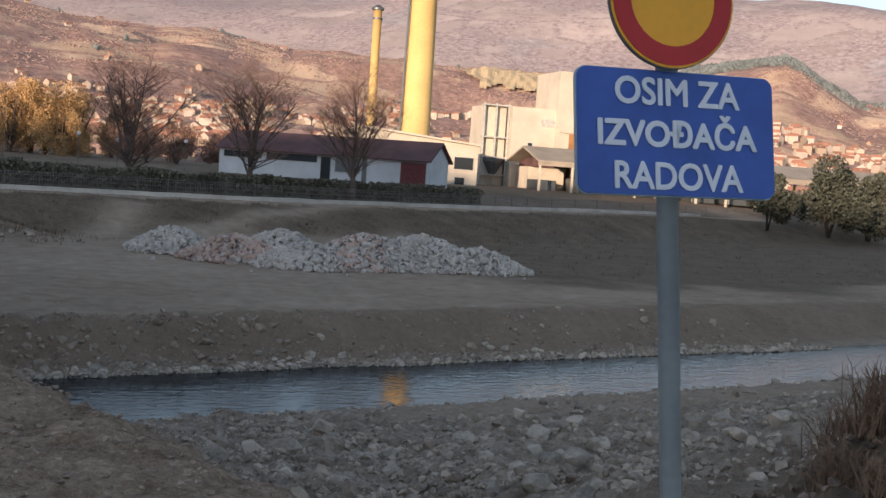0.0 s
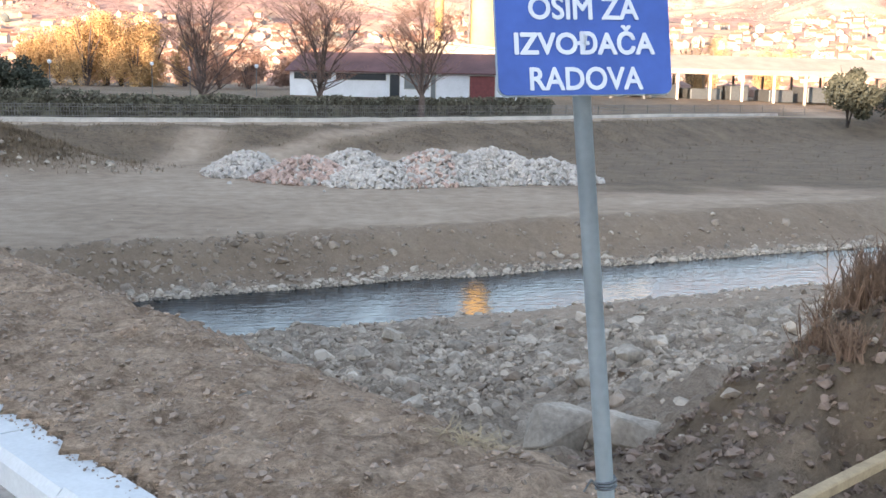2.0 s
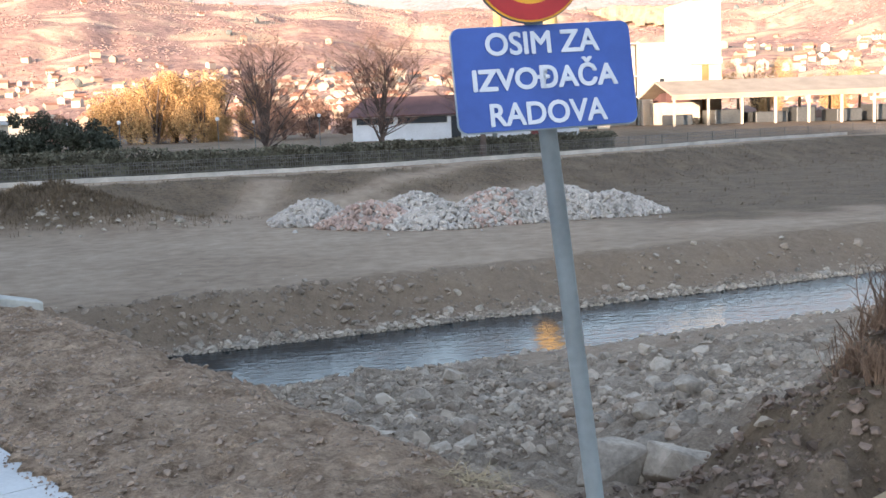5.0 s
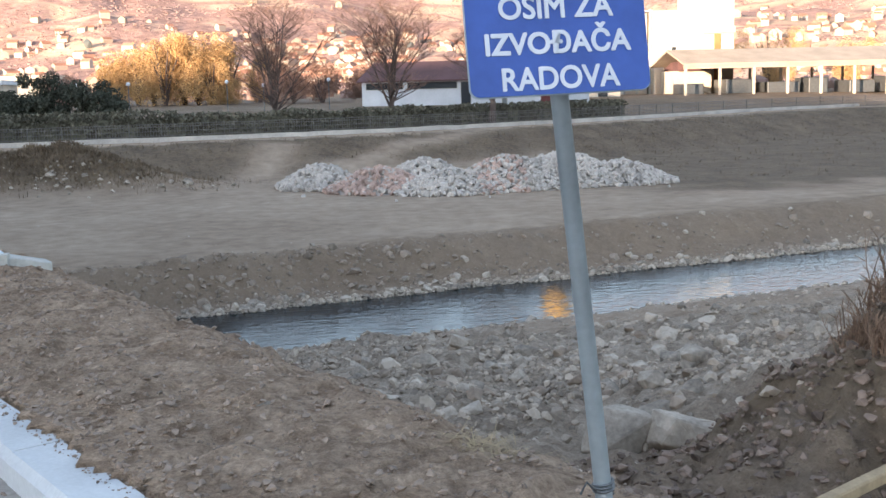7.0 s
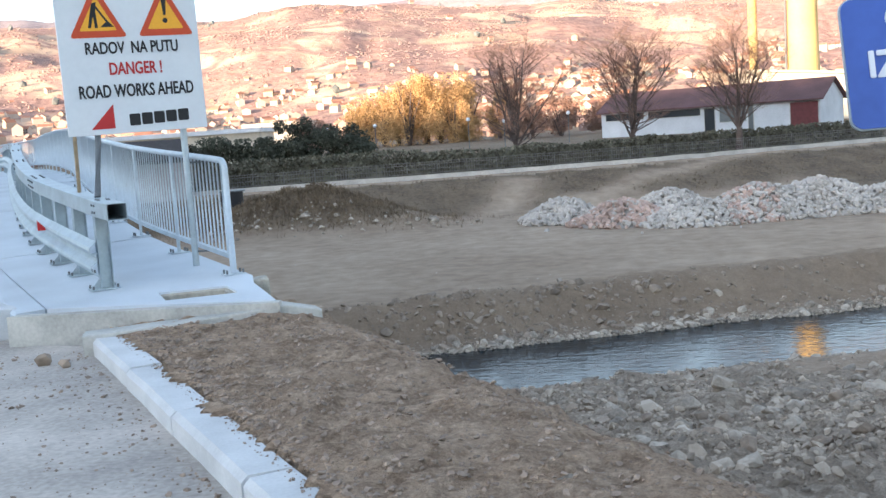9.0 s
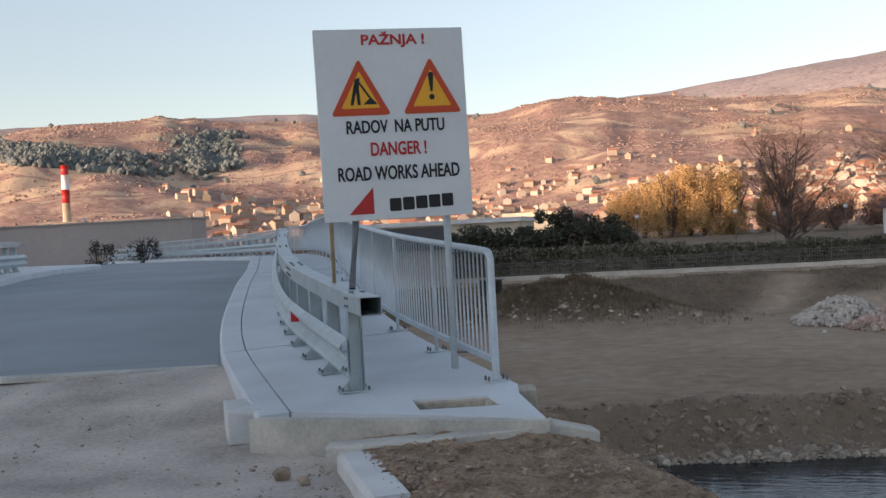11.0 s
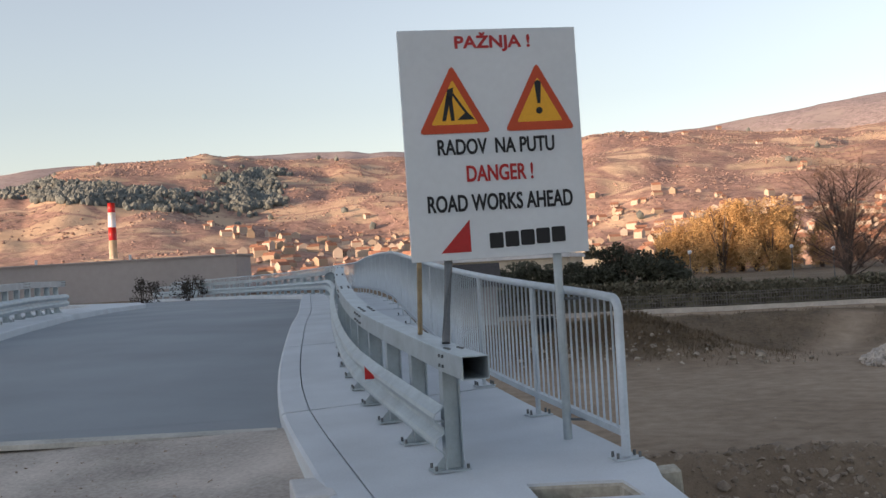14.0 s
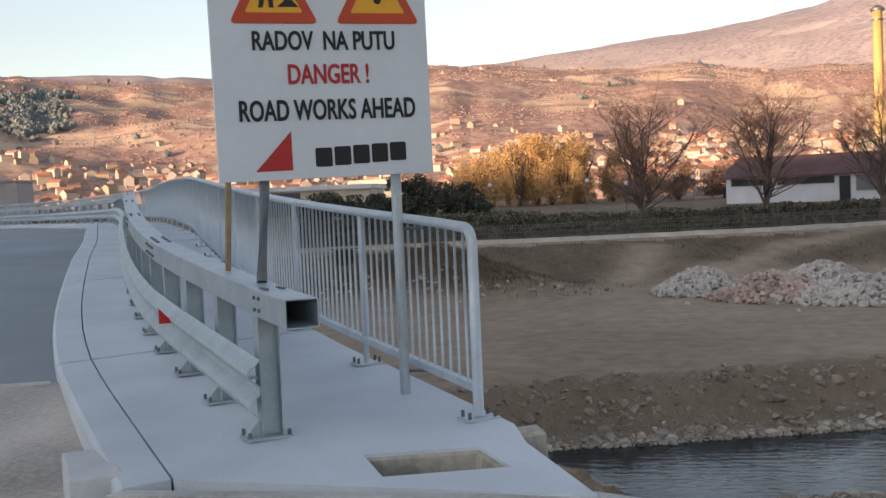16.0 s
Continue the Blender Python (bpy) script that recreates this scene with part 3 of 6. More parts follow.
def deck_z(d):
    return interp(d, (0, 1.9, 3.8, 5.65, 9.1, 13.7, 17.1, 22, 28, 37, 55, 80), (0.15, 0.25, 0.35, 0.45, 0.63, 0.86, 1.0, 1.12, 1.16, 1.12, 1.02, 0.9))


def line_raw(d):
    return Vector((interp(d, KD, KX), interp(d, KD, KY), 0))


def line_at(d):
    return (line_raw(d - 1.2) + line_raw(d) * 2 + line_raw(d + 1.2)) / 4 


def cross_fall(d):
    return interp(d, (0, 4, 12, 24), (0.050, 0.046, 0.03, 0.0))


def station(d, off=0.0, up=0.0):
    """A place on the bridge: d along, off to the right of the kerb's face, up above the walkway; with the right and the onward way."""
    t = (line_at(d + 0.8) - line_at(d - 0.8)).normalized()
    n = Vector((t.y, -t.x, 0))
    p = line_at(d) + n * off
    return Vector((p.x, p.y, deck_z(d) + up + max(0.0, off) * cross_fall(d))), n, t


UP = Vector((0, 0, 1))


def frames_along(d0, d1, off, up, step=1.0, tilt=False):
    n = max(1, round((d1 - d0) / step))
    out = []
    for i in range(n + 1):
        d = d0 + (d1 - d0) * i / n
        o, r, _ = station(d, off, up)
        out.append((o, r + UP * (cross_fall(d) if tilt else 0.0), UP))
    return out


bridge = thing("bridge", (-3.23, 7.49, 0), "new concrete road bridge with pale walkway and asphalt road", "bridge", kind="structure")
JOINTS = (0.0, 3.8, 9.8, 15.8, 21.8, 33.8, 45.8, 80.0)
for a, b in zip(JOINTS, JOINTS[1:]):
    bm = bmesh.new()
    sweep(bm, frames_along(a + 0.03, b - 0.03, 0, 0, 0.8, True), [(0.0, -0.02), (0.03, 0.0), (0.28, 0.0), (0.28, -0.6), (0.0, -0.6)])
    part("kerb", bm, M_CONC, bridge, "pale concrete kerb strip", world_space=True)
    bm = bmesh.new()
    sweep(bm, frames_along(max(1.9, a) + (0.03 if a else 0.0), b - 0.03, 0, 0, 0.8, True), [(0.293, 0.0), (2.24, 0.0), (2.26, -0.02), (2.26, -0.6), (0.293, -0.6)])
    part("walkway", bm, M_CONC, bridge, "pale concrete walkway slab", world_space=True)
bm = bmesh.new()
sweep(bm, frames_along(1.9, 80, 0, 0, 1.2), [(-8.4, -0.6), (2.1, -0.6), (1.9, -1.5), (-8.1, -1.5)])
part("deck_beam", bm, M_CONC2, bridge, world_space=True)
bm = bmesh.new()
road_frames = frames_along(3.75, 80, 0, 0, 0.8)
o, n, t = station(3.75, 0, 0)
road_frames[0] = (o, n - t * 0.22, UP)
sweep(bm, road_frames, [(-6.0, -0.16), (-3.0, -0.13), (-0.002, -0.16), (-0.002, -0.5), (-6.0, -0.5)])
part("road", bm, M_ASPH, bridge, "dark new asphalt", world_space=True)
bm = bmesh.new()
sweep(bm, frames_along(6, 80, 0, 0, 0.8), [(-8.4, 0.0), (-6.03, 0.0), (-6.0, -0.02), (-6.0, -0.6), (-8.4, -0.6)])
part("far_walkway", bm, M_CONC, bridge, world_space=True)


def slab_z(x, y):
    return 0.0133 * x + 0.0706 * y - 0.332


# the front of the walkway, with the open pit in it
bm = bmesh.new()
inner = [station(d, 0.293)[0] for d in (0.0, 0.7, 1.3, 1.895)]
outer = [(p.x, p.y) for p in inner] + [tuple(station(1.895, 2.26)[0][:2]), tuple(station(0.2, 2.26)[0][:2]), (-1.27, 8.60), (-1.16, 8.22), (-0.74, 7.36)]
PIT = [(-2.06, 8.04), (-1.86, 7.66), (-1.20, 7.80), (-1.42, 8.16)]
eds = []
for loop in (outer, PIT):
    vs = [bm.verts.new((x, y, slab_z(x, y))) for x, y in loop]
    eds += [bm.edges.new((vs[i], vs[(i + 1) % len(vs)])) for i in range(len(vs))]
bmesh.ops.triangle_fill(bm, use_beauty=True, use_dissolve=False, edges=eds)
ret = bmesh.ops.extrude_face_region(bm, geom=list(bm.faces))
for v in [g for g in ret["geom"] if isinstance(g, bmesh.types.BMVert)]:
    v.co.z -= 0.30
bmesh.ops.recalc_face_normals(bm, faces=bm.faces)
part("walkway", bm, M_CONC, bridge, "pale concrete walkway slab with an open pit", world_space=True)
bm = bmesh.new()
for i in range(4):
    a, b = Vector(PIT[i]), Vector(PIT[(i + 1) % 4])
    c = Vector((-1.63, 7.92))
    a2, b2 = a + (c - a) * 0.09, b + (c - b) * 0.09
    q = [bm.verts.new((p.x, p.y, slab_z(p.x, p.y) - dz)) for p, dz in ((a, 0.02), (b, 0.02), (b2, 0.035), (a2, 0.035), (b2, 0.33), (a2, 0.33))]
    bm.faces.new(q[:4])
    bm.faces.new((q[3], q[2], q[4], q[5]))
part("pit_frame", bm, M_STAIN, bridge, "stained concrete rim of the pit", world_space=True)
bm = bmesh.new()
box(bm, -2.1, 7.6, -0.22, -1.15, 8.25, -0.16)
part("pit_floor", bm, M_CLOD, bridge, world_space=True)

bm = bevelled(box(bmesh.new(), -0.11, -0.09, -0.22, 0.11, 0.09, 0.0), 0.02)
part("corner_lump", bm, M_STAIN, bridge, "broken concrete corner", world_space=True, m=pose(-1.20, 8.50, 0.245, 3, -4, 20))
# front face, wing wall and the block at the corner
bm = bmesh.new()
fr = [(-3.30, 7.44), (-0.70, 7.30), (-0.70, 7.40), (-3.22, 7.52)]
lo = [bm.verts.new((x, y, -0.35)) for x, y in fr]
hi = [bm.verts.new((x, y, slab_z(x, y) - 0.012)) for x, y in fr]
bm.faces.new(hi)
for i in range(4):
    bm.faces.new((lo[i], lo[(i + 1) % 4], hi[(i + 1) % 4], hi[i]))
part("front_wall", bm, M_CONC2, bridge, "raw concrete face with lime streaks", world_space=True)
wing = thing("wing_wall", (-2.3, 6.8, 0), "low cast concrete wing wall between soil and bridge", "wall", kind="structure")
bm = bmesh.new()
pts = [Vector((-2.33, 6.83, 0)), Vector((-1.6, 7.05, 0)), Vector((-1.0, 7.24, 0)), Vector((-0.66, 7.36, 0)), Vector((-0.36, 7.5, 0))]
rings = []
for i, p in enumerate(pts):
    a, b = pts[max(0, i - 1)], pts[min(4, i + 1)]
    t = (b - a).normalized()
    n = Vector((t.y, -t.x, 0))
    ztop = (0.03, 0.06, 0.10, 0.13, 0.05)[i]
    rings.append((p + UP * ztop, -n, UP))
sweep(bm, rings, [(0.0, -0.012), (0.012, 0.0), (0.26, 0.0), (0.26, -0.6), (0.0, -0.6)])
bmesh.ops.recalc_face_normals(bm, faces=bm.faces)
part("wall", bm, M_CONC2, wing, world_space=True)
stub = thing("kerb_block", (-3.66, 7.98, -0.12), "loose worn concrete kerb block on the dusty road", "kerb stone", turn=32)
bm = bevelled(box(bmesh.new(), -0.145, -0.36, 0, 0.145, 0.36, 0.30), 0.018, 2)
part("block", bm, M_KERB, stub)

# dusty apron of the road in front of the bridge
AX = steps((-30, -8, 2), (-8, 4.5, 0.25), (4.5, 9, 1.0))
AY = steps((-40, -6, 4), (-6, 11.5, 0.25))


def apron_z(x, y):
    base = -0.15 + 0.012 * fbm(x, y, 0.8)
    return base + (slab_z(-5, 11) - 0.155 + 0.15) * smooth01((y - 7.0) / 3.6)


av, af = [], []
o33, n33, t33 = station(3.75, 0, 0)
for y in AY:
    for x in AX:
        lim = (1.847 - 0.2 - 0.512 * y) / 0.859
        if y > 7.36:
            lim = -3.1 - max(0.0, y - 7.45) * 0.66
        xx = min(x, lim)
        cut = (Vector((xx, y, 0)) - Vector((o33.x, o33.y, 0))).dot(t33 + n33 * 0.22)
        av.append((xx, y, apron_z(xx, y) - (0.14 if cut > 0.02 else 0.0)))
na = len(AX)
for j in range(len(AY) - 1):
    for i in range(na - 1):
        if av[j * na + i + 1][0] - av[j * na + i][0] > 0.001 or av[(j + 1) * na + i + 1][0] - av[(j + 1) * na + i][0] > 0.001:
            af.append((j * na + i, j * na + i + 1, (j + 1) * na + i + 1, (j + 1) * na + i))
tagged(new("road", pydata("road", av, af, M_APRON, True)), "dusty unpaved road surface with loose grit", "road", kind="structure")
# saw-cut edge of the asphalt
bm = bmesh.new()
o, n, t = station(3.75, 0, 0)
ecut = [(o + (n - t * 0.22) * -6.0 - UP * 0.135, t, UP), (o - (n - t * 0.22) * 0.06 - UP * 0.135, t, UP)]
sweep(bm, ecut, [(-0.26, -0.05), (-0.26, 0.0), (-0.10, 0.022), (-0.09, -0.05)])
part("joint_strip", bm, M_CONC2, bridge, "pale broken edge strip", world_space=True)

# kerb stones along the soil
kerb = thing("kerb_row", (0.3, 3.2, 0), "row of pale precast concrete kerb stones, chipped and dusty", "kerb", kind="structure")
KDIR = Vector((0.512, -0.859, 0))
KNRM = Vector((0.859, 0.512, 0))
K0 = Vector((-2.02, 6.99, 0))
stone = bmesh.new()
for y0, y1 in ((0.0, 0.775),):
    prof = [(0.0, -0.30), (0.0, -0.012), (0.012, 0.0), (0.235, 0.0), (0.27, -0.035), (0.27, -0.30)]
    sweep(stone, [(Vector((0, y0, 0)), Vector((1, 0, 0)), UP), (Vector((0, y1, 0)), Vector((1, 0, 0)), UP)], prof)
stone_me = mesh_of(stone, "kerb_stone", M_KERB)
ang = math.degrees(math.atan2(KDIR.y, KDIR.x)) - 90
rk = random.Random(5)
for i in range(14):
    p = K0 + KDIR * (0.786 * i)
    m = pose(p.x, p.y, 0.0 + rk.uniform(-0.006, 0.006), 0, rk.uniform(-0.8, 0.8), ang + rk.uniform(-0.6, 0.6))
    part("kerb_stone", stone_me, M_KERB, kerb, world_space=True, m=m)

# ---- guardrail of the walkway ----
W_PROFILE = [(0.0, 0.0), (-0.02, 0.02), (-0.065, 0.05), (-0.075, 0.075), (-0.065, 0.10), (-0.01, 0.135), (-0.005, 0.155), (-0.01, 0.175), (-0.065, 0.21), (-0.075, 0.235), (-0.065, 0.26), (-0.02, 0.29), (0.0, 0.31),
             (0.006, 0.308), (-0.014, 0.286), (-0.059, 0.257), (-0.069, 0.235), (-0.059, 0.213), (-0.004, 0.178), (0.001, 0.155), (-0.004, 0.132), (-0.059, 0.097), (-0.069, 0.075), (-0.059, 0.053), (-0.014, 0.024), (0.006, 0.002)]
BOX_OUT = 0.095


def guardrail(d0, d1, off, side, base):
    """A steel barrier: posts on foot plates, a W-shaped beam towards the road and a box beam on top."""
    g = thing("guardrail", base, "galvanised steel bridge guardrail with box beam on posts", "guardrail", group="guardrails of the bridge")
    post = bmesh.new()
    for x0, x1, y0, y1 in ((-0.065, -0.057, -0.055, 0.055), (0.057, 0.065, -0.055, 0.055), (-0.057, 0.057, -0.004, 0.004)):
        box(post, x0, y0, 0.015, x1, y1, 0.75)
    post_me = mesh_of(post, "post", M_GALV)
    plate_me = mesh_of(box(bmesh.new(), -0.17, -0.10, 0.001, 0.11, 0.10, 0.016), "foot_plate", M_GALV)
    br = bmesh.new()
    tri = [(-0.155, 0.016), (-0.05, 0.016), (-0.05, 0.13)]
    lo = [br.verts.new((x, -0.006, z)) for x, z in tri]
    hi2 = [br.verts.new((x, 0.006, z)) for x, z in tri]
    br.faces.new(lo)
    br.faces.new(list(reversed(hi2)))
    for i in range(3):
        br.faces.new((lo[i], hi2[i], hi2[(i + 1) % 3], lo[(i + 1) % 3]))
    brace_me = mesh_of(br, "brace", M_GALV)
    arm_me = mesh_of(box(bmesh.new(), -0.14, -0.03, 0.36, -0.06, 0.03, 0.372), "spacer_arm", M_GALV)
    bolt_me = mesh_of(tube(bmesh.new(), [(0, 0, 0.016), (0, 0, 0.05)], 0.012, 6), "anchor_bolt", M_DARKSTEEL)
    d = d0
    count = 0
    while d < d1:
        o, n, t = station(d, off)
        m = Matrix.Translation(o) @ Matrix(((n.x * side, t.x * side, 0, 0), (n.y * side, t.y * side, 0, 0), (0, 0, 1, 0), (0, 0, 0, 1)))
        part("post", post_me, M_GALV, g, world_space=True, m=m)
        part("foot_plate", plate_me, M_GALV, g, world_space=True, m=m)
        if count < 14:
            part("brace", brace_me, M_GALV, g, world_space=True, m=m)
            for bx, by in ((-0.15, -0.08), (-0.15, 0.08), (0.09, -0.08), (0.09, 0.08)) if count < 9 else ():
                part("anchor_bolt", bolt_me, M_GALV, g, world_space=True, m=m @ pose(bx, by, 0))
        part("spacer_arm", arm_me, M_GALV, g, world_space=True, m=m)
        d += 1.06 if count < 24 else 2.0
        count += 1
    a = d0 - 0.30
    seg = 0
    while a < d1:
        b = min(a + 4.24, d1)
        fr = frames_along(a + 0.003, b - 0.003, off, 0.0, 0.5)
        bm = sweep(bmesh.new(), [(o, r * side, u) for o, r, u in fr], [(x - 0.13, z * 1.15 + 0.17) for x, z in W_PROFILE])
        part("w_beam", bm, M_GALV, g, "galvanised W-shaped rail", world_space=True)
        a2 = a - (0.46 if seg == 0 else 0.0)
        fr = [(o, r * side, u) for o, r, u in frames_along(a2 + 0.003, b - 0.003, off, 0.75, 0.5)]
        bm = bmesh.new()
        ring_o = [(-BOX_OUT, 0.006), (-BOX_OUT + 0.006, 0), (BOX_OUT - 0.006, 0), (BOX_OUT, 0.006), (BOX_OUT, 0.154), (BOX_OUT - 0.006, 0.16), (-BOX_OUT + 0.006, 0.16), (-BOX_OUT, 0.154)]
        ring_i = [(x * 0.93, 0.08 + (z - 0.08) * 0.92) for x, z in ring_o]
        rings_o = [[bm.verts.new(o + r * x + u * z) for x, z in ring_o] for o, r, u in fr]
        rings_i = [[bm.verts.new(o + r * x + u * z) for x, z in ring_i] for o, r, u in fr]
        for i in range(len(fr) - 1):
            for k in range(8):
                k2 = (k + 1) % 8
                bm.faces.new((rings_o[i][k], rings_o[i + 1][k], rings_o[i + 1][k2], rings_o[i][k2]))
                bm.faces.new((rings_i[i][k2], rings_i[i + 1][k2], rings_i[i + 1][k], rings_i[i][k]))
        for i in (0, -1):
            for k in range(8):
                k2 = (k + 1) % 8
                bm.faces.new((rings_o[i][k], rings_o[i][k2], rings_i[i][k2], rings_i[i][k]))
        part("box_beam", bm, M_GALV, g, "galvanised hollow box beam", world_space=True)
        for e in (a + 0.12, b - 0.12, b - 0.36):
            if e < 30:
                o, n, t = station(e, off, 0.91)
                bm = bmesh.new()
                for sx in (-0.05, 0.05):
                    for sy in (-0.06, 0.0, 0.06):
                        p = o + n * sx + t * sy
                        tube(bm, [p, p + UP * 0.012], 0.013, 6)
                for sz in (-0.045, -0.115):
                    for sy in (-0.05, 0.05):
                        p = o + n * (-side * BOX_OUT) + t * sy + UP * sz
                        tube(bm, [p, p - n * side * 0.012], 0.013, 6)
                tagged(part("splice_bolts", bm, M_DARKSTEEL, g, world_space=True), kind="stuff")
        a = b
        seg += 1
    return g


rail1 = guardrail(0.5, 78, 0.97, 1, (-2.7, 8.3, 0.2))
rail2 = guardrail(13.5, 26, -6.95, -1, (-17, 20, 0.9))
o, n, t = station(2.55, 0.97)
bm = bmesh.new()
q = o + n * -0.225 + UP * 0.47
vs = [bm.verts.new(q + n * a_ + UP * b_) for a_, b_ in ((-0.06, -0.055), (0.05, -0.055), (-0.06, 0.065))]
vs2 = [bm.verts.new(v.co + t * 0.012) for v in vs]
bm.faces.new(vs)
bm.faces.new(list(reversed(vs2)))
for i in range(3):
    bm.faces.new((vs[i], vs2[i], vs2[(i + 1) % 3], vs[(i + 1) % 3]))
part("reflector", bm, M_PLASTIC, rail1, "small red triangular reflector", world_space=True)

# ---- pedestrian railing ----
R_OFF, R_D0, R_D1 = 2.15, 0.06, 78.0
railing = thing("railing", (-1.48, 8.77, 0.27), "pale galvanised pedestrian railing with upright bars", "railing")
bm = bmesh.new()
tp = []
o, n, t = station(R_D0, R_OFF)
tp.append(o + UP * 0.02)
tp.append(o + UP * 1.06)
for a in (15, 35, 55, 75, 90):
    tp.append(o + UP * (1.06 + 0.11 * math.sin(radians(a))) + t * (0.11 * (1 - math.cos(radians(a)))))
d = R_D0 + 0.5
while d < R_D1:
    tp.append(station(d, R_OFF, 1.17)[0])
    d += 0.8
tube(bm, tp, 0.033, 10)
part("handrail", bm, M_RAIL, railing, "thick round handrail bent down at its end", world_space=True, smooth=True)
bm = sweep(bmesh.new(), frames_along(R_D0 + 0.02, R_D1, R_OFF, 0.19, 0.8), [(-0.025, -0.025), (0.025, -0.025), (0.025, 0.025), (-0.025, 0.025)])
part("bottom_rail", bm, M_RAIL, railing, world_space=True)
rpost = bmesh.new()
box(rpost, -0.012, -0.035, 0.012, 0.012, 0.035, 1.15)
rpost_me = mesh_of(rpost, "post", M_RAIL)
rplate = bmesh.new()
box(rplate, -0.11, -0.08, 0.001, 0.11, 0.08, 0.014)
rplate_me = mesh_of(rplate, "foot_plate", M_RAIL)
rbolt_me = mesh_of(tube(bmesh.new(), [(0, 0, 0.014), (0, 0, 0.055)], 0.011, 6), "anchor_bolt", M_DARKSTEEL)
bar_me = mesh_of(tube(bmesh.new(), [(0, 0, 0.20), (0, 0, 1.15)], 0.0095, 6), "bar", M_RAIL, True)
d, i = R_D0, 0
while d < R_D1:
    o, n, t = station(d, R_OFF)
    m = Matrix.Translation(o) @ Matrix(((n.x, t.x, 0, 0), (n.y, t.y, 0, 0), (0, 0, 1, 0), (0, 0, 0, 1)))
    if i:
        part("post", rpost_me, M_RAIL, railing, world_space=True, m=m)
    part("foot_plate", rplate_me, M_RAIL, railing, world_space=True, m=m)
    if i < 8:
        for bx, by in ((-0.085, -0.05), (-0.085, 0.05), (0.085, -0.05), (0.085, 0.05)):
            part("anchor_bolt", rbolt_me, M_RAIL, railing, world_space=True, m=m @ pose(bx, by, 0))
    d += 1.95
    i += 1
far_bars = bmesh.new()
d, i = R_D0 + 0.13, 0
while d < R_D1:
    if abs((d - R_D0) % 1.95) > 0.05:
        o, n, t = station(d, R_OFF)
        if i < 295:
            part("bar", bar_me, M_RAIL, railing, world_space=True, m=Matrix.Translation(o))
        else:
            tube(far_bars, [o + UP * 0.20, o + UP * 1.15], 0.0095, 4, False)
        i += 1
    d += 0.125
fb = part("bars", far_bars, M_RAIL, railing, world_space=True)
tagged(fb, kind="stuff")

# ---- blue plate and round sign on a leaning pole ----
PB, PT = Vector((2.945, 0.86, -0.05)), Vector((2.715, 0.86, 2.12))
sign = thing("road_sign", tuple(PB), "blue plate and round sign on a leaning grey steel pole", "road sign")
bm = tube(bmesh.new(), [PB - (PT - PB) * 0.12, PB, PT], 0.031, 20)
part("pole", bm, M_GALV, sign, "grey galvanised pole", world_space=True, smooth=True)
axis = (PT - PB).normalized()
m_plate = pose(2.761, 0.79, 1.686, 80.5, 0, 2.8) @ pose(0, 0, 0, 0, 0, 1.6)


def rounded(w, h, r, d0, d1, seg=6):
    bm = bmesh.new()
    pts = []
    for cx, cy, a0 in ((w / 2 - r, h / 2 - r, 0), (-w / 2 + r, h / 2 - r, 90), (-w / 2 + r, -h / 2 + r, 180), (w / 2 - r, -h / 2 + r, 270)):
        for i in range(seg + 1):
            a = radians(a0 + 90 * i / seg)
            pts.append((cx + r * math.cos(a), cy + r * math.sin(a)))
    f = bm.faces.new([bm.verts.new((x, y, d0)) for x, y in pts])
    ret = bmesh.ops.extrude_face_region(bm, geom=[f])
    for v in [g for g in ret["geom"] if isinstance(g, bmesh.types.BMVert)]:
        v.co.z = d1
    bmesh.ops.recalc_face_normals(bm, faces=bm.faces)
    return bm


def disc(r, d0, d1, seg=48, inner=0.0):
    bm = bmesh.new()
    if inner:
        ro = [[bm.verts.new((q * math.cos(2 * math.pi * i / seg), q * math.sin(2 * math.pi * i / seg), z)) for i in range(seg)] for q, z in ((r, d0), (r, d1), (inner, d1), (inner, d0))]
        for a in range(4):
            for i in range(seg):
                bm.faces.new((ro[a][i], ro[a][(i + 1) % seg], ro[(a + 1) % 4][(i + 1) % seg], ro[(a + 1) % 4][i]))
    else:
        tube(bm, [(0, 0, d0), (0, 0, d1)], r, seg)
    bmesh.ops.recalc_face_normals(bm, faces=bm.faces)
    return bm


part("plate", rounded(0.603, 0.340, 0.03, -0.012, 0.0), M_BLUE, sign, "blue enamel plate with white lettering", world_space=True, m=m_plate)
part("plate_rim", rounded(0.609, 0.346, 0.032, -0.018, -0.006), M_GALV, sign, world_space=True, m=m_plate)
for body, w, y in (("OSIM ZA", 0.385, 0.112), ("IZVOĐAČA", 0.490, -0.002), ("RADOVA", 0.395, -0.118)):
    hgt = 0.098 if "Č" in body else 0.077
    part("lettering", text_mesh(body, w, hgt, M_WHITE, 0.032), M_WHITE, sign, "white capital lettering", world_space=True, m=m_plate @ pose(0, y + (0.010 if "Č" in body else 0), 0.002))
m_round = pose(2.715, 0.80, 2.045, 84, 0, 2.8) @ pose(0, 0, 0, 0, 0, 2.0)
part("round_sign", disc(0.186, -0.012, 0.0), M_YEL, sign, "round yellow sign with a red ring", world_space=True, m=m_round)
part("red_ring", disc(0.180, 0.0005, 0.003, inner=0.128), M_RED, sign, "red ring", world_space=True, m=m_round)
part("rim", disc(0.189, -0.016, -0.004, inner=0.17), M_DARKSTEEL, sign, world_space=True, m=m_round)
for zz in (1.60, 1.76, 2.0, 2.1):
    p = PB + (PT - PB) * ((zz + 0.05) / 2.17)
    bm = tube(bmesh.new(), [p - axis * 0.016, p + axis * 0.016], 0.036, 14)
    part("clamp", bm, M_DARKSTEEL, sign, world_space=True)
bm = bmesh.new()
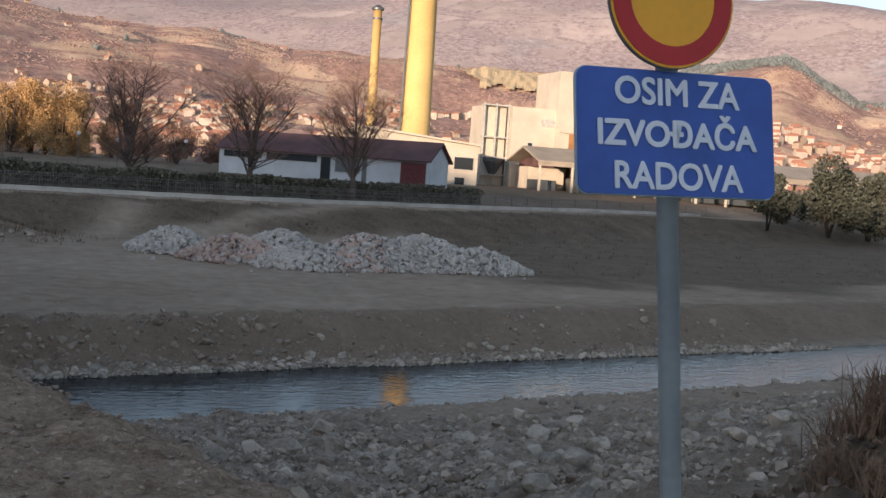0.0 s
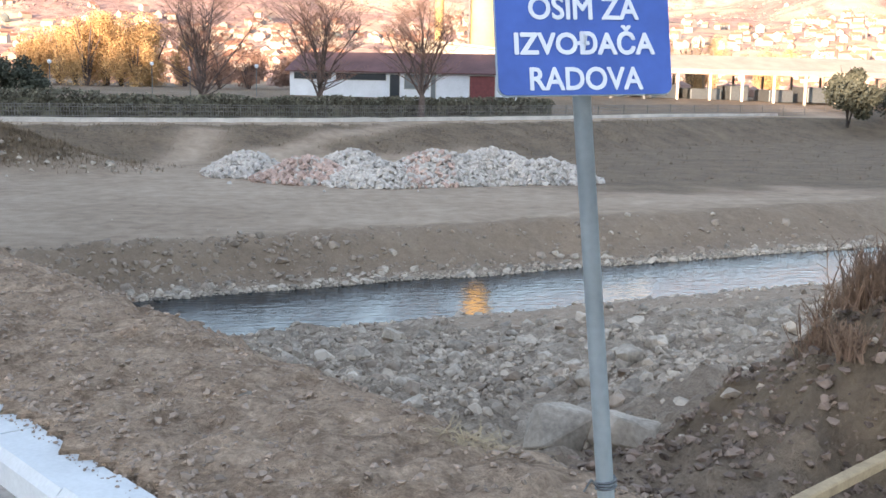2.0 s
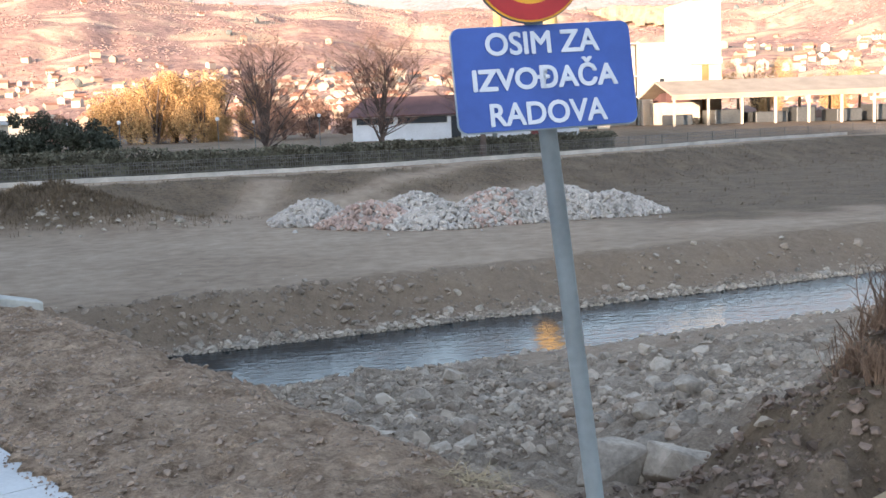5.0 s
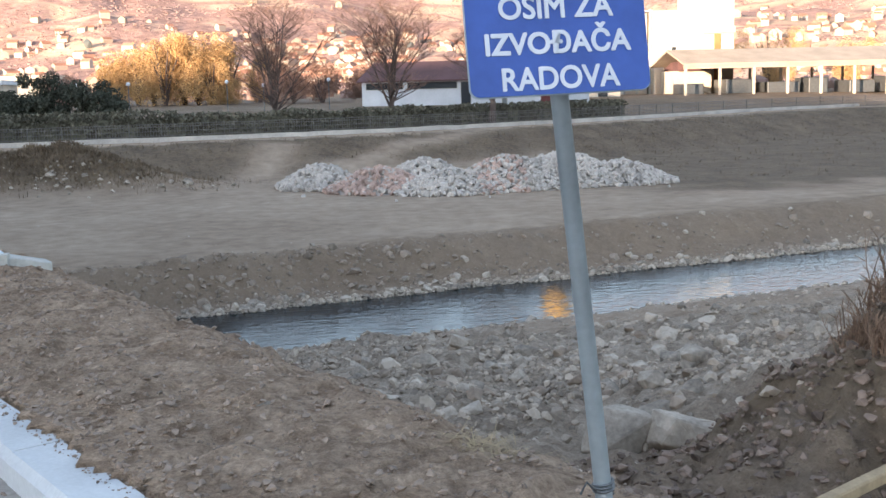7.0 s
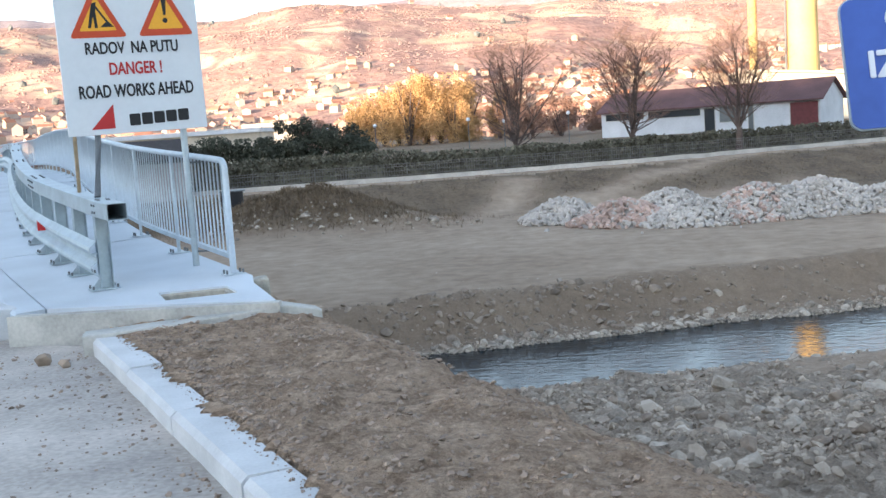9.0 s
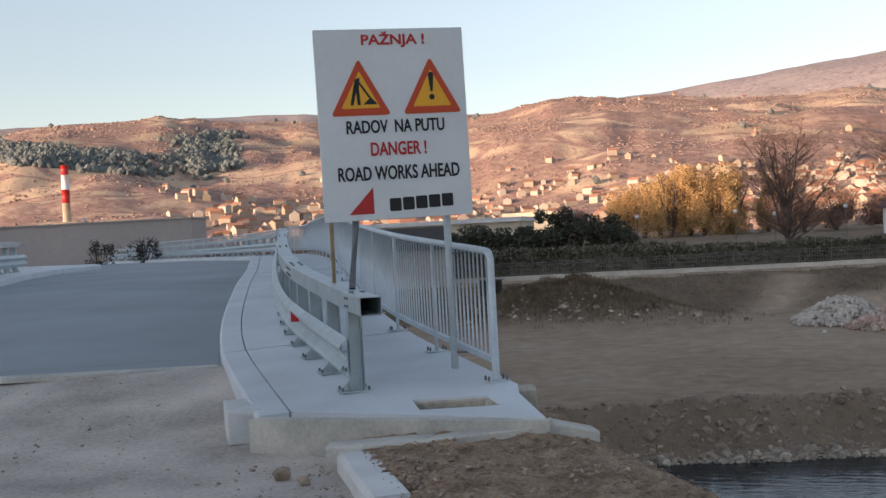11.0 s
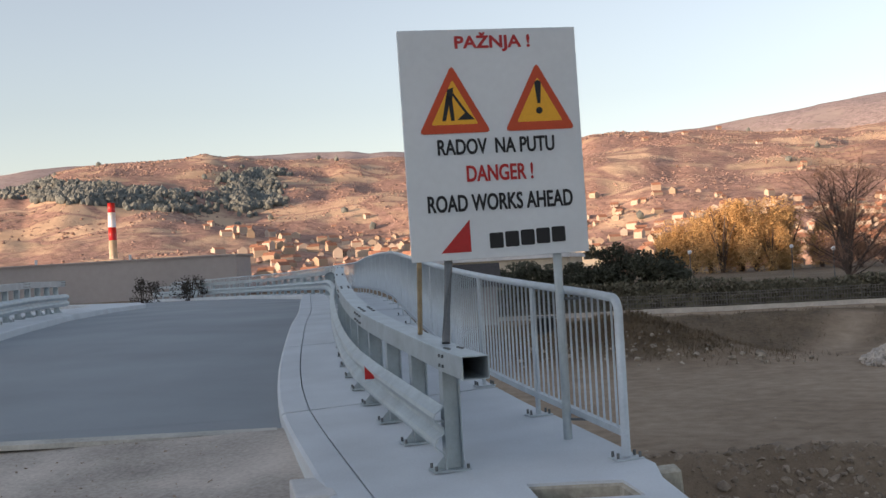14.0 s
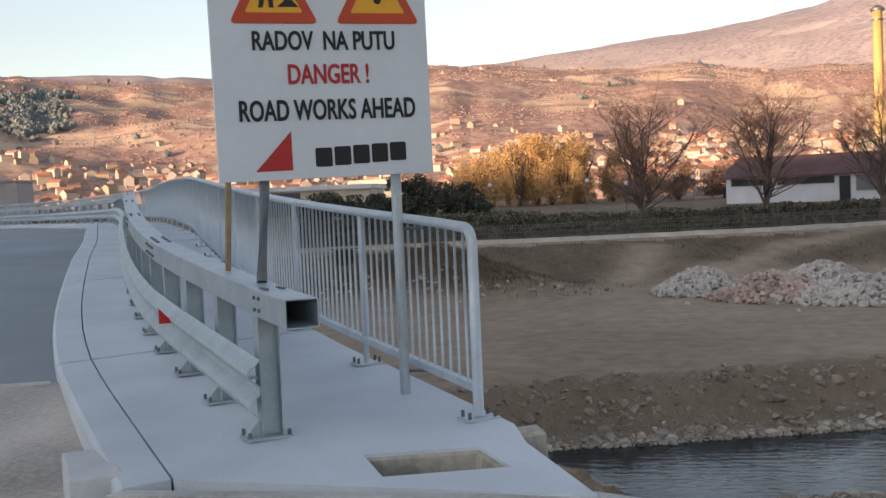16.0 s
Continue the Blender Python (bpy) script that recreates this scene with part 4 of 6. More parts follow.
for i in range(3):
    c = PB + axis * (0.16 + 0.012 * i)
    tube(bm, [c + Vector((0.036 * math.cos(a * 0.6), 0.036 * math.sin(a * 0.6), 0.003 * a)) for a in range(12)], 0.005, 5)
tube(bm, [PB + axis * 0.18 + Vector((-0.03, -0.02, 0)), PB + axis * 0.2 + Vector((-0.07, -0.05, 0.03)), PB + axis * 0.18 + Vector((-0.09, -0.03, 0.0))], 0.005, 5)
part("wire_tie", bm, M_DARKSTEEL, sign, "twisted dark wire", world_space=True)

# ---- the white notice board ----
BW, BH = 1.437, 1.795
board = thing("notice_board", (-2.56, 9.32, 0.3), "white roadworks board with warning triangles on three posts", "sign board")
m_board = pose(-2.458, 9.03, 2.674, 90.8, 0, 32.1) @ pose(0, 0, 0, 0, 0, 0.94)
part("panel", bevelled(box(bmesh.new(), -BW / 2, -BH / 2, -0.03, BW / 2, BH / 2, 0.0), 0.004), M_BOARD, board, "white painted sheet panel", world_space=True, m=m_board)


def on_board(u, v, w=0.002):
    return m_board @ pose(BW * (u - 0.5), BH / 2 - v * BH / 364, w)


for body, u, v, w, h, mm in (("PAŽNJA !", 0.525, 21, 0.60, 0.155, M_RED), ("RADOV  NA PUTU", 0.51, 186, 0.93, 0.125, M_INK), ("DANGER !", 0.52, 229, 0.53, 0.130, M_RED), ("ROAD WORKS AHEAD", 0.515, 275, 1.155, 0.135, M_INK)):
    part("lettering", text_mesh(body, w * 1.02, h, mm, 0.030), mm, board, "painted capital lettering", world_space=True, m=on_board(u, v))


def triangle(w, h, d0, d1, r=0.03):
    bm = bmesh.new()
    corners = [Vector((-w / 2, -h / 2, 0)), Vector((w / 2, -h / 2, 0)), Vector((0, h / 2, 0))]
    pts = []
    for i in range(3):
        c, a, b = corners[i], corners[i - 1], corners[(i + 1) % 3]
        pts += [c + (a - c).normalized() * r, c + ((a - c).normalized() + (b - c).normalized()) * r * 0.28, c + (b - c).normalized() * r]
    f = bm.faces.new([bm.verts.new((p.x, p.y, d0)) for p in pts])
    ret = bmesh.ops.extrude_face_region(bm, geom=[f])
    for v in [g for g in ret["geom"] if isinstance(g, bmesh.types.BMVert)]:
        v.co.z = d1
    bmesh.ops.recalc_face_normals(bm, faces=bm.faces)
    return bm


for u in (0.285, 0.765):
    warn = part("warning_triangle", triangle(0.575, 0.535, 0.0, 0.004, 0.035), M_ORED, board, "orange-red edged yellow warning triangle", world_space=True, m=on_board(u, 110, 0.001))
    part("yellow_field", triangle(0.375, 0.35, 0.004, 0.006, 0.015), M_YEL, warn, m=pose(0, -0.025, 0))
    bm = bmesh.new()
    if u > 0.5:
        f = [bm.verts.new(p) for p in ((-0.028, 0.11, 0.008), (-0.012, -0.06, 0.008), (0.012, -0.06, 0.008), (0.028, 0.11, 0.008), (0, 0.125, 0.008))]
        bm.faces.new(f)
        bm.faces.new([bm.verts.new((0.027 * math.cos(a * 0.5236), -0.115 + 0.027 * math.sin(a * 0.5236), 0.008)) for a in range(12)])
    else:
        for quad in (((-0.10, -0.17), (-0.07, -0.17), (-0.02, 0.02), (-0.055, 0.03)), ((-0.03, -0.17), (0.0, -0.17), (-0.01, 0.0), (-0.045, 0.03)), ((-0.06, 0.0), (-0.01, -0.01), (0.005, 0.09), (-0.045, 0.075)), ((-0.01, 0.03), (0.0, 0.05), (0.10, -0.10), (0.09, -0.12))):
            bm.faces.new([bm.verts.new((x, y, 0.008)) for x, y in quad])
        bm.faces.new([bm.verts.new((x, y, 0.008)) for x, y in ((0.02, -0.165), (0.16, -0.165), (0.10, -0.10))])
    part("pictogram", bm, M_INK, warn, "plain black pictogram", m=pose(0, 0.0, 0))
bm = bmesh.new()
f = [bm.verts.new((x, y, 0.003)) for x, y in ((-0.125, -0.12), (0.115, -0.12), (0.115, 0.13))]
bm.faces.new(f)
part("emblem", bm, M_RED, board, "plain red triangle", world_space=True, m=on_board(0.25, 328, 0.0))
for i in range(5):
    bm = rounded(0.112, 0.122, 0.012, 0.0, 0.003, 2)
    part("lettering_bar", bm, M_INK, board, "plain black bar", world_space=True, m=on_board(0.475 + 0.0885 * i, 337 - 1.0 * i, 0.0))
s1, s2 = station(1.45, 0.98, 0.91)[0], station(0.66, 1.0, 0.91)[0]
u0, u1 = m_board @ Vector((-0.655, -0.93, -0.055)), m_board @ Vector((-0.64, -0.2, -0.055))
v0, v1 = m_board @ Vector((-0.42, -0.93, -0.068)), m_board @ Vector((-0.42, 0.1, -0.068))
w0, w1 = m_board @ Vector((0.47, -0.93, -0.068)), m_board @ Vector((0.47, 0.3, -0.068))
bm = tube(bmesh.new(), [s1, u0, u1], 0.020, 6)
part("wooden_stick", bm, M_WOOD, board, "thin raw wooden stick", world_space=True)
bm = bmesh.new()
tube(bm, [s2, v0, v1], 0.033, 10)
part("post", bm, M_DARKSTEEL, board, "dark steel tube post", world_space=True)
bm = tube(bmesh.new(), [(-2.09, 9.38, 0.30), w0, w1], 0.035, 10)
part("post", bm, M_GALV, board, "grey steel tube post strapped to the railing", world_space=True)
for zz in (0.46, 1.42):
    a = Vector((-2.09, 9.38, zz))
    bm = tube(bmesh.new(), [a, Vector((-1.86, 9.36, zz))], 0.012, 6)
    part("strap", bm, M_DARKSTEEL, board, world_space=True)


# ---- stones ----
def rock_mesh(name, seed, material, sub=2, flat=0.75, cuts=5):
    """An angular broken stone about 1 m across: the hull of scattered points, its edges worn."""
    rnd = random.Random(seed)
    bm = bmesh.new()
    for _ in range(9 + 4 * sub):
        d = Vector((rnd.gauss(0, 1), rnd.gauss(0, 1), rnd.gauss(0, 1))).normalized() * rnd.uniform(0.42, 0.56)
        bm.verts.new((d.x * 1.08, d.y * 0.92, d.z * flat))
    ret = bmesh.ops.convex_hull(bm, input=list(bm.verts))
    loose = [v for v in bm.verts if not v.link_faces]
    bmesh.ops.delete(bm, geom=loose, context="VERTS")
    if sub > 1:
        bmesh.ops.bevel(bm, geom=list(bm.edges), offset=0.018, segments=1, affect="EDGES")
    if sub > 2:
        bmesh.ops.triangulate(bm, faces=list(bm.faces))
        bmesh.ops.subdivide_edges(bm, edges=list(bm.edges), cuts=1)
        for v in bm.verts:
            v.co *= 1 + 0.09 * noise.noise(v.co * 4.5 + Vector((seed, 0, 0)))
    bmesh.ops.recalc_face_normals(bm, faces=bm.faces)
    return mesh_of(bm, name, material)


ROCKS = [rock_mesh("boulder", i, M_ROCK, 3 if i < 4 else 2, 0.8) for i in range(9)]
ROCKS_D = [rock_mesh("boulder", 20 + i, M_ROCKD, 2, 0.75) for i in range(5)]
CHIPS = [rock_mesh("chip", 40 + i, M_ROCK, 1, 0.7, 3) for i in range(5)]


def joined(name, sources, placed, material):
    """Many copies of small meshes in one mesh."""
    vs, fs = [], []
    src = []
    for me in sources:
        co = np.empty(len(me.vertices) * 3)
        me.vertices.foreach_get("co", co)
        src.append((co.reshape(-1, 3), [tuple(p.vertices) for p in me.polygons]))
    base = 0
    for k, m in placed:
        co, polys = src[k % len(src)]
        a = np.array(m)
        vs.append(co @ a[:3, :3].T + a[:3, 3])
        fs += [tuple(i + base for i in p) for p in polys]
        base += len(co)
    return pydata(name, np.concatenate(vs).tolist(), fs, material)


def sized(x, y, z, s, rnd, tilt=40, sz=1.0):
    return pose(x, y, z, rnd.uniform(-tilt, tilt), rnd.uniform(-tilt, tilt), rnd.uniform(0, 360)) @ Matrix.Diagonal((s, s, s * sz, 1))


rnd = random.Random(11)
# single boulders that stand out on the bank
for x, y, s, kind in ((6.0, 8.55, 0.86, 0), (5.35, 8.75, 0.95, 4), (6.68, 11.7, 0.62, 1), (7.8, 14.2, 0.6, 2), (8.05, 15.5, 0.5, 3), (8.25, 14.8, 0.5, 5), (5.43, 7.3, 0.42, 7), (9.75, 16.6, 0.7, 6), (12.2, 17.9, 0.6, 0), (14.2, 19.9, 0.7, 3), (2.9, 17.6, 0.6, 1), (3.5, 18.1, 0.7, 8), (12.4, 23.8, 0.5, 2), (7.2, 14.0, 0.6, 4), (7.6, 12.6, 0.75, 8), (11.6, 16.6, 0.75, 1), (12.4, 16.2, 0.5, 2), (6.1, 9.8, 0.7, 6), (3.1, 20.4, 0.6, 4), (3.8, 20.2, 0.5, 5), (2.5, 20.8, 0.5, 6),
                      (6.2, 21.9, 0.55, 3), (9.6, 20.6, 0.5, 2), (10.6, 19.8, 0.6, 0), (8.9, 30.2, 0.7, 5), (10.9, 21.6, 0.6, 7), (6.4, 19.0, 0.8, 6), (7.6, 18.2, 0.7, 2), (5.1, 19.4, 0.75, 0), (8.9, 17.6, 0.7, 1), (9.8, 16.6, 0.6, 3), (5.2, 16.5, 0.7, 5), (6.0, 17.4, 0.6, 8), (14.2, 17.6, 0.8, 2), (4.2, 17.9, 0.65, 1), (12.9, 18.9, 0.7, 4), (15.5, 18.4, 0.6, 0)):
    ob = new("boulder", ROCKS[kind])
    ob.matrix_basis = sized(x, y, ground_z(x, y) + (0.24 if s > 0.8 else 0.12) * s, (s if s > 0.8 else s * 0.72), rnd, 14)
    tagged(ob, "broken grey boulder half sunk in the rubble bank", "boulder", group="boulders on the bank")
bank = thing("rubble", (6, 16, -3.8), "loose grey riprap stones and earth on the river bank", "rubble")
placed = []
n = 0
while n < 17000:
    x, y = rnd.uniform(-1.5, 20), rnd.uniform(2.5, 31)
    r, s = across(x, y), past_edge(x, y)
    if s < 0.7 or r > 26.9:
        continue
    dens = 0.22
    if r > 18.5 and x > 7:
        dens = 0.045
    elif 8 < r < 20.5:
        dens = 0.85 if 1 < x < 10.5 - 0.1 * (r - 8) else 0.4
    if math.exp(-(((x - 6.6) / 2.6) ** 2 + ((y - 4) / 3.0) ** 2)) > 0.25:
        dens = 0.02
    dens *= max(0.15, 0.75 + 2.2 * noise.noise(Vector((x * 0.42, y * 0.42, 4))))
    if rnd.random() > dens:
        continue
    sz = min(0.32, 0.055 * math.exp(rnd.gauss(0.25, 0.68)))
    m = sized(x, y, ground_z(x, y) + 0.05 * sz, sz, rnd, 35)
    placed.append((sz, m))
    n += 1
placed.sort(key=lambda v: -v[0])
for i, (sz, m) in enumerate(placed[:290]):
    part("stone", (ROCKS if i % 5 < 2 else ROCKS_D)[i % 5], None, bank, m=m, world_space=True)
small = [(i, m) for i, (sz, m) in enumerate(placed[290:])]
tagged(part("small_stones", joined("small_stones", ROCKS_D[:2] + CHIPS, small, M_RUBBLE), None, bank, world_space=True), kind="stuff")

# stones at the water's far edge and on the far bank
shore = []
for _ in range(6500):
    q = rnd.uniform(-16, 46)
    f = abs(rnd.gauss(0, 0.6)) - 0.1
    r = 33.65 + f + 0.35 * noise.noise(Vector((q * 0.25, 0, 5)))
    x, y = cs * q - sn * r, sn * q + cs * r
    sz = min(0.45, 0.058 * math.exp(rnd.gauss(0.35, 0.68)))
    shore.append((sz, sized(x, y, max(ground_z(x, y), RIVER_Z) + 0.1 * sz, sz, rnd, 30)))
for _ in range(150):
    q, f = rnd.uniform(-16, 46), rnd.uniform(0.1, 1.4)
    r = 33.8 + f * 2.9
    x, y = cs * q - sn * r, sn * q + cs * r
    sz = 0.08 * math.exp(rnd.gauss(0.4, 0.6))
    shore.append((sz, sized(x, y, ground_z(x, y) + 0.05 * sz, sz, rnd, 30)))
for _ in range(1100):
    q = rnd.uniform(-2, 40)
    r = 27.0 - abs(rnd.gauss(0, 0.8))
    x, y = cs * q - sn * r, sn * q + cs * r
    sz = 0.07 * math.exp(rnd.gauss(0.4, 0.6))
    shore.append((sz, sized(x, y, max(ground_z(x, y), RIVER_Z) + 0.1 * sz, sz, rnd, 30)))
shore.sort(key=lambda v: -v[0])
gravel = thing("shore_gravel", (5, 34, RIVER_Z), "pale stones and gravel along the water's edge", "gravel")
for i, (sz, m) in enumerate(shore[:240]):
    part("stone", ROCKS[4 + i % 5], None, gravel, m=m, world_space=True)
tagged(part("small_stones", joined("small_stones", CHIPS + ROCKS_D[:1], list(enumerate(v[1] for v in shore[240:])), M_RUBBLE), None, gravel, world_space=True), kind="stuff")

slump = []
for _ in range(1500):
    q = rnd.gauss(12, 6) if rnd.random() < 0.5 else rnd.uniform(-16, 46)
    r = 34.3 + 2.9 * rnd.random()
    x, y = cs * q - sn * r, sn * q + cs * r
    sz = min(0.6, 0.10 * math.exp(rnd.gauss(0.3, 0.6)))
    slump.append((len(slump), sized(x, y, ground_z(x, y) - 0.05 * sz, sz, rnd, 30)))
tagged(new("bank_earth", joined("bank_earth", ROCKS_D, slump, M_ROCKD)), "slumped earth lumps on the far river bank", "earth", kind="stuff")

# the heap of quarry stone on the field
LOBES = ((3.2, 66.5, 3.0, 3.4, 1.5, 0), (6.6, 62.5, 3.4, 3.2, 1.5, 1), (9.6, 65.0, 3.6, 3.4, 1.75, 0), (10.6, 60.2, 3.7, 3.0, 1.35, 0), (14.2, 62.0, 4.4, 3.8, 1.95, 0), (17.8, 62.8, 4.8, 3.6, 2.05, 0), (21.3, 62.3, 3.6, 2.9, 1.45, 0))


def pile_h(x, y):
    best, pink = 0.0, 0
    for cx, cy, rx, ry, h, p in LOBES:
        d = math.hypot((x - cx) / rx, (y - cy) / ry)
        v = h * (1 - d) * (1.12 if d > 0.25 else 1.0) if d < 1 else 0
        v = min(v, h * 0.93)
        if v > best:
            best, pink = v, p
    return best, pink


PILE_ST = [rock_mesh("stone", 60 + i, M_PILE, 1, 0.8, 3) for i in range(6)]
PILE_PK = [rock_mesh("stone", 70 + i, M_PILER, 1, 0.8, 3) for i in range(3)]
heap = thing("stone_heap", (12, 62, FIELD_Z), "long heap of pale broken quarry stones on the dirt field", "stone heap")
cx_, cy_ = steps((-0.5, 26, 0.4)), steps((56, 71, 0.4))
cv = [(x, y, ground_z(x, y) - 0.12 + pile_h(x, y)[0]) for y in cy_ for x in cx_]
nc = len(cx_)
cf = [(j * nc + i, j * nc + i + 1, (j + 1) * nc + i + 1, (j + 1) * nc + i) for j in range(len(cy_) - 1) for i in range(nc - 1) if pile_h(cx_[i], cy_[j])[0] > 0.0 or pile_h(cx_[i + 1], cy_[j + 1])[0] > 0]
part("core", pydata("core", cv, cf, M_PILE), None, heap, world_space=True)
grey, pink = [], []
while len(grey) + len(pink) < 5600:
    x, y = rnd.uniform(-0.5, 26), rnd.uniform(56, 70)
    h, p = pile_h(x, y)
    if h <= 0.03 and rnd.random() > 0.001:
        continue
    sz = rnd.uniform(0.2, 0.5)
    m = sized(x, y, ground_z(x, y) + h + 0.02, sz, rnd, 70)
    (pink if (p and rnd.random() < 0.8) or (12 < x < 15 and rnd.random() < 0.35) else grey).append((y, m))
grey.sort(key=lambda v: v[0])
pink.sort(key=lambda v: v[0])
for i, (_, m) in enumerate(grey[:200]):
    part("stone", PILE_ST[i % 6], None, heap, m=m, world_space=True)
for i, (_, m) in enumerate(pink[:80]):
    part("stone", PILE_PK[i % 3], None, heap, m=m, world_space=True)
tagged(part("stones", joined("stones", PILE_ST, list(enumerate(v[1] for v in grey[200:])), M_PILE), None, heap, world_space=True), kind="stuff")
tagged(part("pink_stones", joined("pink_stones", PILE_PK, list(enumerate(v[1] for v in pink[80:])), M_PILER), None, heap, world_space=True), kind="stuff")

# weedy mound with stones beside the field, and field litter
mst = []
for _ in range(200):
    x, y = rnd.gauss(-13, 4.6), 66.4 + rnd.gauss(0, 0.9)
    sz = 0.12 * math.exp(rnd.gauss(0.5, 0.6))
    mst.append((len(mst), sized(x, y, ground_z(x, y) + 0.1 * sz, min(1.0, sz), rnd, 30)))
for _ in range(45):
    x, y = rnd.uniform(-20, 40), rnd.uniform(40, 60)
    sz = rnd.uniform(0.05, 0.13)
    mst.append((len(mst), sized(x, y, ground_z(x, y) + 0.1 * sz, sz, rnd, 30)))
tagged(new("field_stones", joined("field_stones", CHIPS + PILE_ST[:3], mst, M_ROCK)), "scattered pale stones on the weedy mound and field", "stones", kind="stuff")

# ---- soil clods, straw and weeds close by ----
CLODS = [rock_mesh("clod", 90 + i, M_CLOD, 1, 0.6, 2) for i in range(4)]
cl = []
while len(cl) < 9000:
    x, y = rnd.uniform(-2.2, 4.2), rnd.uniform(0.2, 8.0)
    k, s = past_kerb(x, y), past_edge(x, y)
    if k < -0.10 or s > 0.5 or (y > 6.9 + 0.3 * (x + 2)):
        continue
    near = math.exp(-abs(k) / 0.25)
    if rnd.random() > 0.30 + 0.7 * near:
        continue
    sz = min(0.05, 0.014 * math.exp(rnd.gauss(0, 0.7)) * (1 + 0.3 * near)) * (0.5 if k < 0.02 else 1)
    cl.append((len(cl), sized(x, y, (ground_z(x, y) if k > 0.01 else 0.0) + 0.1 * sz, sz, rnd, 30)))
tagged(new("soil_clods", joined("soil_clods", CLODS, cl, M_CLOD)), "small dry clods on the raked brown soil", "soil", kind="stuff")
md = []
while len(md) < 20000:
    x, y = rnd.uniform(2.6, 7.6), rnd.uniform(0.2, 6.6)
    s = past_edge(x, y)
    if s < 0.15:
        continue
    sz = min(0.09, 0.024 * math.exp(rnd.gauss(0, 0.75)))
    md.append((len(md), sized(x, y, ground_z(x, y) + 0.08 * sz, sz, rnd, 35)))
tagged(new("earth_clods", joined("earth_clods", CLODS, md, M_MOUND)), "dark lumpy earth of the dug mound and slope", "earth", kind="stuff")
gr = []
while len(gr) < 5200:
    x, y = rnd.uniform(-9, 2.5), rnd.uniform(-1, 10)
    k = past_kerb(x, y)
    if k > -0.32 or (y > 7.2 and x > -4 - (y - 7.5) * 0.66) or rnd.random() > 0.10 + math.exp((k + 0.3) / 0.28):
        continue
    sz = min(0.05, 0.009 * math.exp(rnd.gauss(0, 0.75)))
    gr.append((len(gr), sized(x, y, apron_z(x, y) + 0.1 * sz, sz, rnd, 30)))
tagged(new("road_grit", joined("road_grit", CLODS, gr, M_CLOD)), "loose dirt and grit on the dusty road", "grit", kind="stuff")
for x, y, s in ((-2.55, 6.55, 0.17), (-2.32, 6.4, 0.12)):
    ob = new("loose_stone", ROCKS_D[0])
    ob.matrix_basis = sized(x, y, apron_z(x, y) + 0.25 * s, s, rnd, 10)
    tagged(ob, "dark loose stone lying by the kerb", "stone")
ob = new("flat_stone", ROCKS[5])
ob.matrix_basis = pose(1.71, 2.48, 0.04, 4, 6, 30) @ Matrix.Diagonal((0.13, 0.06, 0.05, 1))
tagged(ob, "small flat pale stone on the soil", "stone")


def blades(cx, cy, zf, count, spread, length, width, lift, rnd, verts, faces):
    """Thin curved stalks."""
    for _ in range(count):
        x, y = cx + rnd.gauss(0, spread), cy + rnd.gauss(0, spread)
        z = zf(x, y)
        a = rnd.uniform(0, 2 * math.pi)
        ln = length * rnd.uniform(0.5, 1.3)
        up = rnd.uniform(*lift)
        dx, dy = math.cos(a), math.sin(a)
        px, py = -dy * width, dx * width
        b = len(verts)
        for f, w in ((0.0, 1.0), (0.5, 0.8), (1.0, 0.3)):
            hx = ln * f * math.cos(up)
            hz_ = ln * math.sin(up) * f * (1 - 0.25 * f)
            verts.append((x + dx * hx + px * w, y + dy * hx + py * w, z + hz_ + 0.004))
            verts.append((x + dx * hx - px * w, y + dy * hx - py * w, z + hz_ + 0.004))
        faces += [(b, b + 1, b + 3, b + 2), (b + 2, b + 3, b + 5, b + 4)]


v_, f_ = [], []
blades(2.66, 1.75, ground_z, 160, 0.09, 0.14, 0.0022, (0.02, 0.35), rnd, v_, f_)
tagged(new("straw", pydata("straw", v_, f_, M_STRAW)), "small tuft of dry straw on the soil", "straw", kind="stuff")
v_, f_ = [], []
for _ in range(260):
    x, y = rnd.uniform(-1.5, 3.6), rnd.uniform(0.4, 7)
    if past_kerb(x, y) > 0.1 and past_edge(x, y) < 0.3:
        blades(x, y, ground_z, 2, 0.02, 0.09, 0.0016, (0.0, 0.2), rnd, v_, f_)
tagged(new("straw_bits", pydata("straw_bits", v_, f_, M_STRAW)), "scattered straw stalks on the soil", "straw", kind="stuff")


